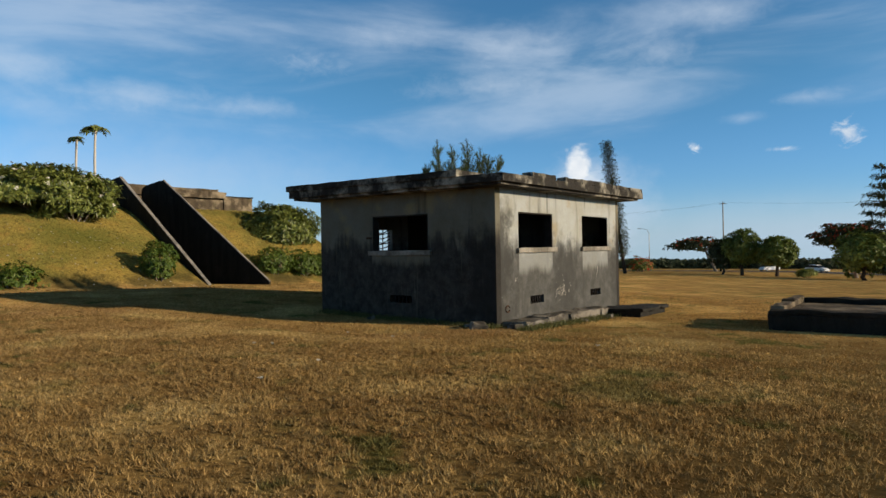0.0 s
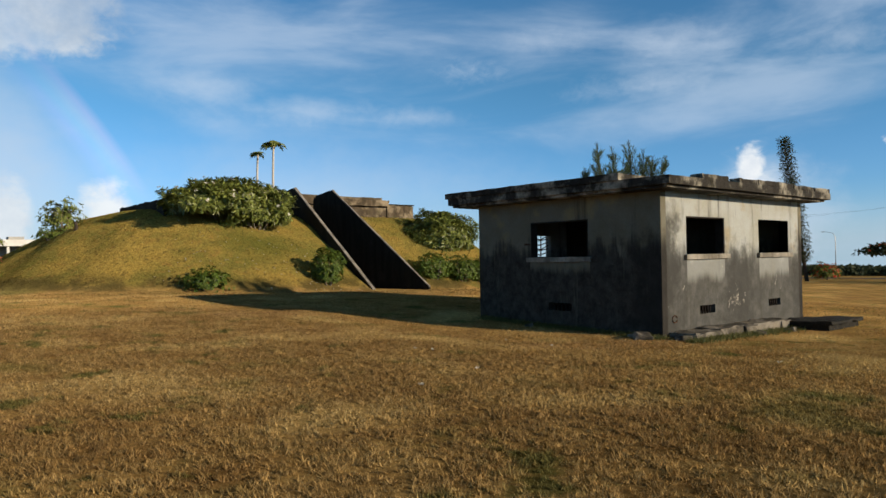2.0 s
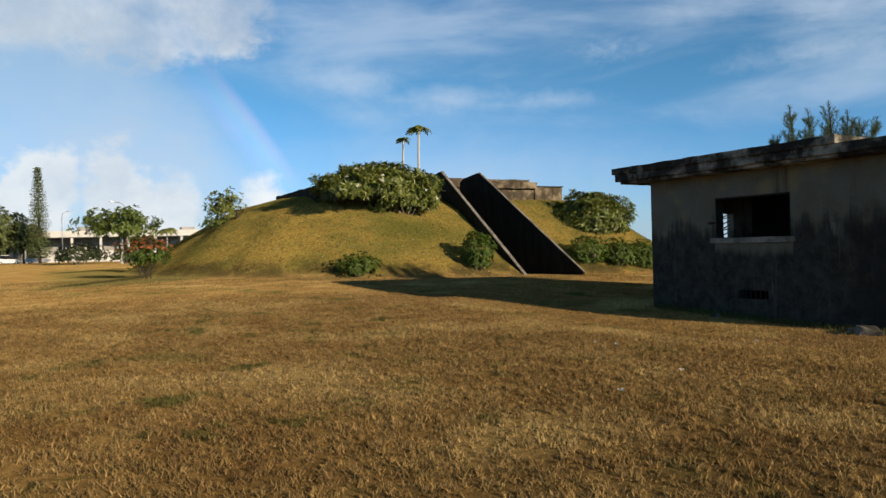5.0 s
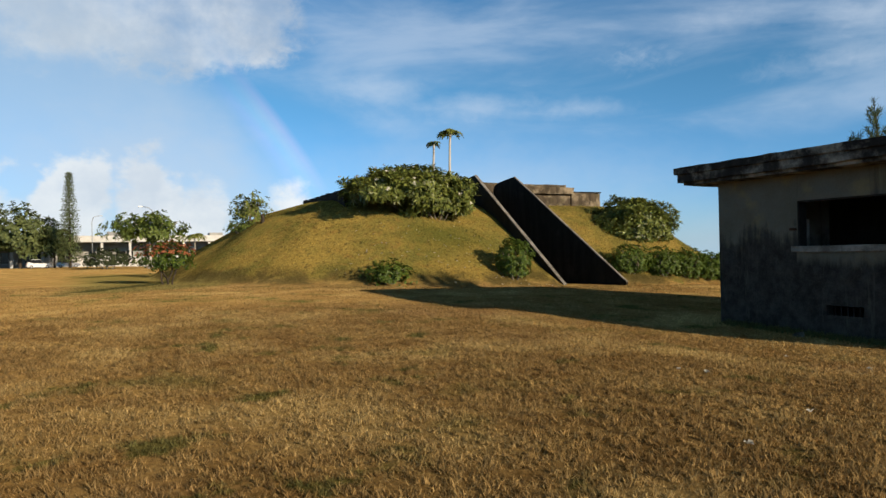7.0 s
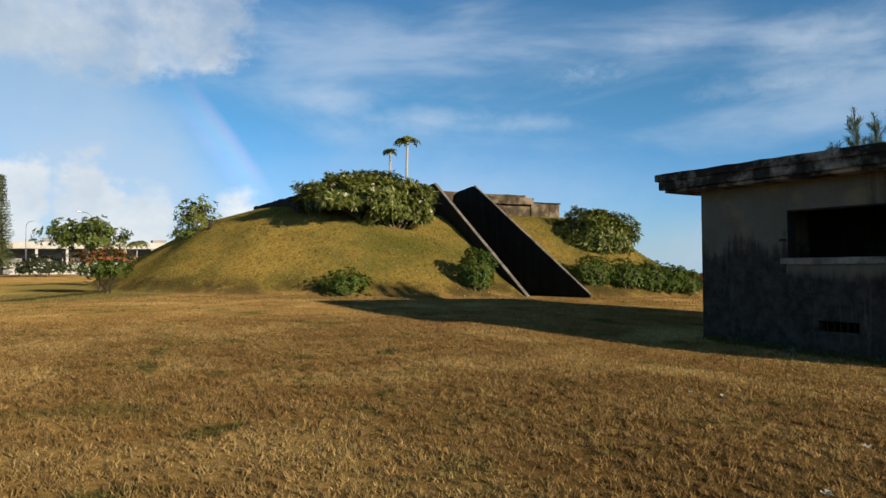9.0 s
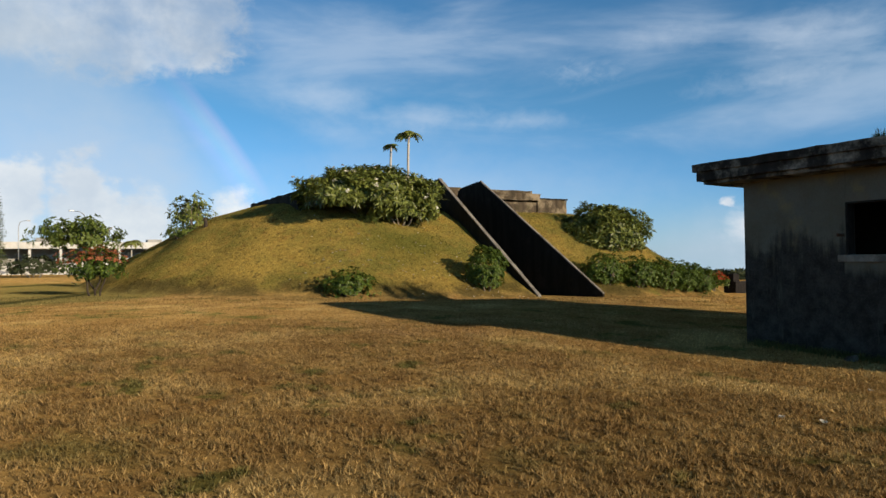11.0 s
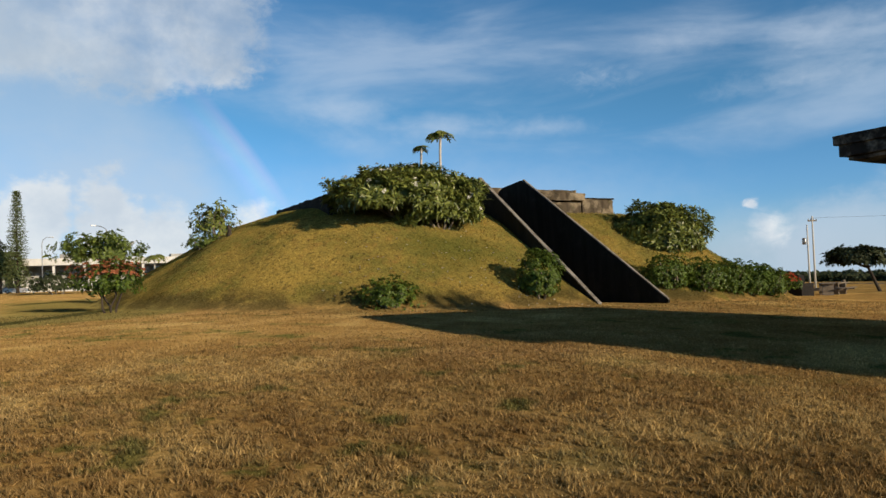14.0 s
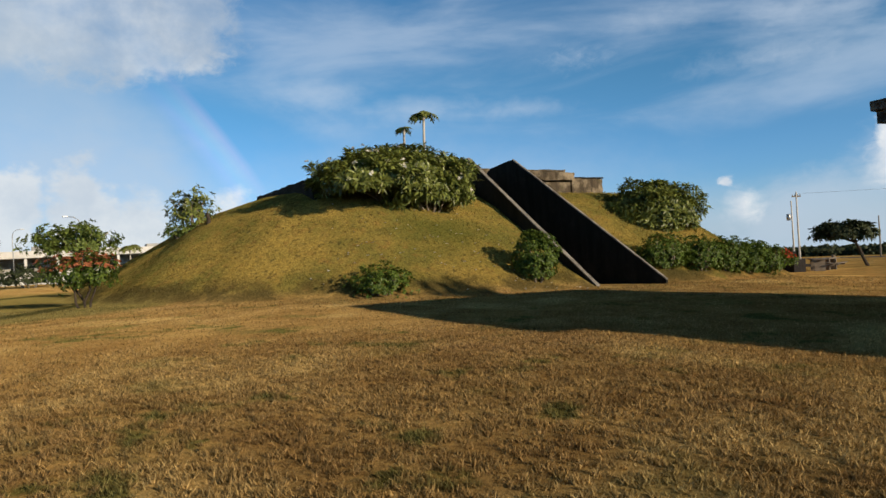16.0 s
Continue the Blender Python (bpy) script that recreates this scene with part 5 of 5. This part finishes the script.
def car(loc, turn, paint, label, van=0.0):
    """A parked car: lofted body, dark glasshouse, wheels, lamps."""
    e = thing("car", loc, label, "car", "parked cars")
    e.rotation_euler = (0, 0, turn)
    def loft(stations, half):
        bm = bmesh.new()
        rings = []
        for x, z0, z1, w in stations:
            rings.append([bm.verts.new(c) for c in ((x, -w, z0), (x, w, z0), (x, w, z0 + (z1 - z0) * 0.7), (x, w * half, z1), (x, -w * half, z1), (x, -w, z0 + (z1 - z0) * 0.7))])
        for a, b in zip(rings, rings[1:]):
            for k in range(6):
                bm.faces.new((a[k], a[(k + 1) % 6], b[(k + 1) % 6], b[k]))
        bm.faces.new(rings[0][::-1]), bm.faces.new(rings[-1])
        bmesh.ops.bevel(bm, geom=list(bm.edges), offset=0.03, segments=2, affect="EDGES")
        return bm
    part("body", loft([(-2.15, 0.35, 0.80, 0.72), (-1.9, 0.28, 0.98 + van, 0.84), (-0.9, 0.24, 1.0, 0.86), (0.8, 0.24, 0.98, 0.86), (1.7, 0.26, 0.86, 0.83), (2.15, 0.36, 0.66, 0.70)], 0.92), paint, e)
    part("windows", loft([(-1.85, 0.93, 1.0 + van, 0.74), (-1.2, 0.93, 1.40 + van, 0.72), (0.1, 0.93, 1.42 + van, 0.72), (1.05, 0.93, 0.98, 0.76)], 0.86), M_GLASS, e)
    part("roof", loft([(-1.35, 1.40 + van, 1.45 + van, 0.62), (-1.1, 1.40 + van, 1.48 + van, 0.64), (0.15, 1.41 + van, 1.48 + van, 0.64), (0.35, 1.36 + van, 1.41 + van, 0.62)], 0.9), paint, e)
    for x in (-1.35, 1.35):
        for s in (-1, 1):
            w = part("wheel", tube(bmesh.new(), [(x, s * 0.66, 0.31), (x, s * 0.88, 0.31)], [0.31, 0.31], 16), M_TYRE, e)
            part("rim", tube(bmesh.new(), [(x, s * 0.875, 0.31), (x, s * 0.895, 0.31)], [0.19, 0.17], 12), M_STEEL, w)
    for s in (-1, 1):
        part("headlight", box(bmesh.new(), 2.06, 2.15, s * 0.55 - 0.14, s * 0.55 + 0.14, 0.60, 0.72, 0.02), M_GLASS, e)
        part("tail_light", box(bmesh.new(), -2.16, -2.08, s * 0.6 - 0.1, s * 0.6 + 0.1, 0.68, 0.84, 0.02), M_RED, e)
    return e


def road_level(x, y):
    return (x, y, float(field(x, y)) + 0.06)


car(road_level(148.0, 20.6), -2.1, M_CAR, "white hatchback car parked on the asphalt")
car(road_level(160.0, 31.4), 2.5, M_CAR, "white car parked on the asphalt", 0.1)
car(on_land(-8.5, 160.0), 0.2, M_CAR, "white car parked before the low buildings", 0.3)
car(on_land(-3.4, 160.5), 0.0, M_CAR2, "grey car parked before the low buildings", 0.2)

# ---------------------------------------------------------------- low buildings beyond the field
def low_terminal():
    z = 0.2
    b = thing("terminal_building", (0, 0, z), "long low white building with a flat white roof", "building")
    y = 174.0
    part("roof", box(bmesh.new(), -46, 52, y - 3.5, y + 16, 5.5, 6.9, 0.05), M_WHITE_PAINT, b)
    part("wall", box(bmesh.new(), -44, 50, y + 3.5, y + 14, -1, 5.5), M_SHADE, b)
    part("low_wall", box(bmesh.new(), -2, 20, y - 6.5, y - 6.2, -1, 2.5, 0.02), M_WHITE_PAINT, b)
    part("low_wall", box(bmesh.new(), 22, 34, y - 6.5, y - 6.2, -1, 2.2, 0.02), M_WHITE_PAINT, b)
    for k in range(17):
        x = -42 + k * 5.6
        part("column", box(bmesh.new(), x - 0.25, x + 0.25, y - 3.0, y - 2.5, -1, 5.5, 0.03), M_WHITE_PAINT, b)
    for k in range(15):
        x = -41 + k * 6.1
        w = part("window", box(bmesh.new(), x - 1.5, x + 1.5, y + 3.40, y + 3.49, 1.2, 3.6, 0.02), M_GLASS, b)
        part("frame", box(bmesh.new(), x - 0.05, x + 0.05, y + 3.34, y + 3.395, 1.2, 3.6), M_WHITE_PAINT, w)
    part("roof_unit", box(bmesh.new(), 4, 8, y + 3, y + 6, 6.9, 8.0, 0.05), M_SHADE, b)
    part("roof_unit", box(bmesh.new(), 26, 29, y + 2, y + 5, 6.9, 7.7, 0.05), M_SHADE, b)
    h = thing("house", (-22.0, 186.0, z), "white two-storey house with dark windows among trees", "building")
    part("wall", box(bmesh.new(), -10, 10, -4, 4, -1, 6.2), M_WHITE_PAINT, h)
    part("roof", box(bmesh.new(), -10.6, 10.6, -4.6, 4.6, 6.2, 6.6, 0.05), M_SHADE, h)
    for k in range(6):
        for zz in (1.0, 4.0):
            part("window", box(bmesh.new(), -8.6 + k * 3.4, -7.2 + k * 3.4, -4.06, -4.003, zz, zz + 1.3, 0.02), M_GLASS, h)


low_terminal()

# ---------------------------------------------------------------- broken concrete round the blockhouse
fallen = thing("fallen_slab", (21.75, 8.25, -0.60), "broken concrete slab lying on rubble by the wall", "slab")
fallen.rotation_euler = (radians(-2), radians(1.5), radians(3))
part("slab", box(bmesh.new(), -1.25, 1.7, -0.85, 0.85, 0.10, 0.20, 0.02, 0.05, 12, 5), M_STAIR, fallen)
part("edge_beam", box(bmesh.new(), -1.15, 1.6, -0.72, 0.80, -0.25, 0.11, 0.02, 0.04, 9, 6), M_STAIR, fallen)
rng = random.Random(21)
for k, (x, y, s) in enumerate(((14.55, 9.55, 0.26), (14.75, 9.9, 0.16), (15.1, 8.75, 0.18), (24.3, 8.3, 0.22), (19.9, 8.2, 0.15), (14.6, 13.4, 0.12), (18.2, 8.25, 0.12))):
    rock = mesh_object("rubble", box(bmesh.new(), -s, s, -s * 0.8, s * 0.8, -s * 0.6, s * 0.5, s * 0.25, s * 0.22, 4, k * 3.1), M_SLAB)
    rock.location, rock.rotation_euler = (x, y, float(land(x, y)) + s * 0.12), (rng.uniform(-0.3, 0.3), rng.uniform(-0.3, 0.3), rng.uniform(0, 6))
    tagged(rock, "rough lump of broken concrete in the grass", "rubble", "rubble round the blockhouse")

# ---------------------------------------------------------------- grass
def grass():
    nr = np.random.default_rng(5)
    a, b = np.array((-0.6, -0.5)), np.array((2.0, 10.5))
    n = 4200000

    def value_noise(q, seed):
        """Smooth noise over the plan, for tufts."""
        table = np.random.default_rng(seed).uniform(0, 1, (64, 64))
        c = np.floor(q).astype(int)
        w = q - c
        w = w * w * (3 - 2 * w)
        g = lambda dx, dy: table[(c[:, 0] + dx) % 64, (c[:, 1] + dy) % 64]
        return (g(0, 0) * (1 - w[:, 0]) + g(1, 0) * w[:, 0]) * (1 - w[:, 1]) + (g(0, 1) * (1 - w[:, 0]) + g(1, 1) * w[:, 0]) * w[:, 1]

    # most of the blades stand in the near field, the rest out to the mound
    k = 3000000
    p = np.concatenate([np.stack([nr.uniform(-5, 15, k), nr.uniform(-1, 24, k)], 1), np.stack([nr.uniform(-6, 34, n - k), nr.uniform(-6, 40, n - k)], 1)])
    t = np.clip(((p - a) @ (b - a)) / ((b - a) @ (b - a)), 0, 1)
    d = np.linalg.norm(p - (a + t[:, None] * (b - a)), axis=1)
    edge = np.minimum(np.minimum(p[:, 0] + 5, 15 - p[:, 0]), np.minimum(p[:, 1] + 1, 24 - p[:, 1]))
    soft = np.where(np.arange(n) < k, np.clip(edge / 5.0, 0, 1), 1.0)
    ahead = (p[:, 0] * 0.62 + p[:, 1] * 0.78) > -0.5
    want = np.interp(d, [2.0, 3.5, 5.0, 9.0, 13.0, 20.0], [0.50, 0.60, 0.62, 0.54, 0.36, 0.22])
    want = np.maximum(want, np.where(land(p[:, 0], p[:, 1]) - field(p[:, 0], p[:, 1]) > 0.3, 0.10, 0.0))
    tuft = soft_step(0.6 * value_noise(p * 19.0, 1) + 0.4 * value_noise(p * 6.3, 2), 0.36, 0.64)
    tuft = tuft * np.interp(d, [5, 14], [1.0, 0.45]) + np.interp(d, [5, 14], [0.0, 0.30])      # the tufts run together further off
    inside = (p[:, 0] > HX0 - 0.02) & (p[:, 0] < HX1) & (p[:, 1] > HY0 - 0.02) & (p[:, 1] < HY1)
    stair = (p[:, 0] > 20.6) & (p[:, 0] < 25.3) & (p[:, 1] > 30.7)
    keep = (nr.uniform(0, 1, n) < want * soft * (0.34 + 1.05 * tuft)) & ahead & ~inside & ~stair
    p, d, tuft = p[keep], d[keep], tuft[keep]
    n = len(p)
    z = land(p[:, 0], p[:, 1])
    wide = np.interp(d, [3, 8, 16, 28], [0.013, 0.015, 0.021, 0.032]) * nr.uniform(0.6, 1.3, n)
    tall = np.interp(d, [3, 10, 28], [0.046, 0.048, 0.062]) * nr.uniform(0.45, 1.3, n) * (0.40 + 1.15 * tuft)
    tall = tall * np.where(z - field(p[:, 0], p[:, 1]) > 0.35, 1.3, 1.0)
    ang, tilt = nr.uniform(0, 6.2832, n), nr.uniform(0.3, 1.3, n)
    way = np.stack([np.cos(ang) * np.sin(tilt), np.sin(ang) * np.sin(tilt), np.cos(tilt)], 1)
    turn = nr.uniform(0, 6.2832, n)
    side = np.stack([np.cos(turn), np.sin(turn), np.zeros(n)], 1) * (wide * 0.5)[:, None]
    root = np.stack([p[:, 0], p[:, 1], z - 0.006], 1)
    v = np.stack([root - side, root + side, root + way * tall[:, None]], 1).reshape(-1, 3)
    f = np.arange(3 * n).reshape(-1, 3)
    ob = tri_object("grass", v, f, M_BLADE)
    tagged(ob, "short dry straw-coloured grass blades", "grass", kind="stuff")
    # longer green grass along the foot of the blockhouse
    k = 9000
    u = nr.uniform(0, 1, k)
    west = nr.uniform(0, 1, k) < 0.45
    off = np.abs(nr.normal(0, 0.22, k)) + 0.02
    x = np.where(west, HX0 - off, HX0 - 0.4 + u * 9.2)
    y = np.where(west, HY0 - 0.2 + u * 6.6, np.where(x < 20.6, 8.5, HY0) - off)
    z = land(x, y)
    tall = nr.uniform(0.05, 0.17, k)
    ang, tilt = nr.uniform(0, 6.2832, k), nr.uniform(0.0, 0.7, k)
    way = np.stack([np.cos(ang) * np.sin(tilt), np.sin(ang) * np.sin(tilt), np.cos(tilt)], 1)
    turn = nr.uniform(0, 6.2832, k)
    side = np.stack([np.cos(turn), np.sin(turn), np.zeros(k)], 1) * 0.009
    root = np.stack([x, y, z - 0.01], 1)
    v = np.stack([root - side, root + side, root + way * tall[:, None]], 1).reshape(-1, 3)
    ob = tri_object("green_grass", v, np.arange(3 * k).reshape(-1, 3), M_RANK)
    tagged(ob, "longer green grass along the foot of the wall", "grass", kind="stuff")
    # fallen plumeria blossoms on the slope and in the field
    k = 97
    x = np.concatenate([nr.normal(15.5, 2.4, 75), nr.uniform(17, 20, 15), nr.uniform(4, 13, 7)])
    y = np.concatenate([nr.normal(33.9, 1.3, 75), nr.uniform(30.3, 31.6, 15), nr.uniform(3, 12, 7)])
    c = np.stack([x, y, land(x, y) + 0.03], 1)
    v, f = leaf_cloud(c, np.tile((0.0, 0.0, 1.0), (k, 1)), 5, 0.06, 0.05, nr, droop=0.0)
    ob = tri_object("fallen_blossoms", v, f, M_WHITE)
    tagged(ob, "small white blossoms fallen on the grass", "blossoms", kind="stuff")


grass()
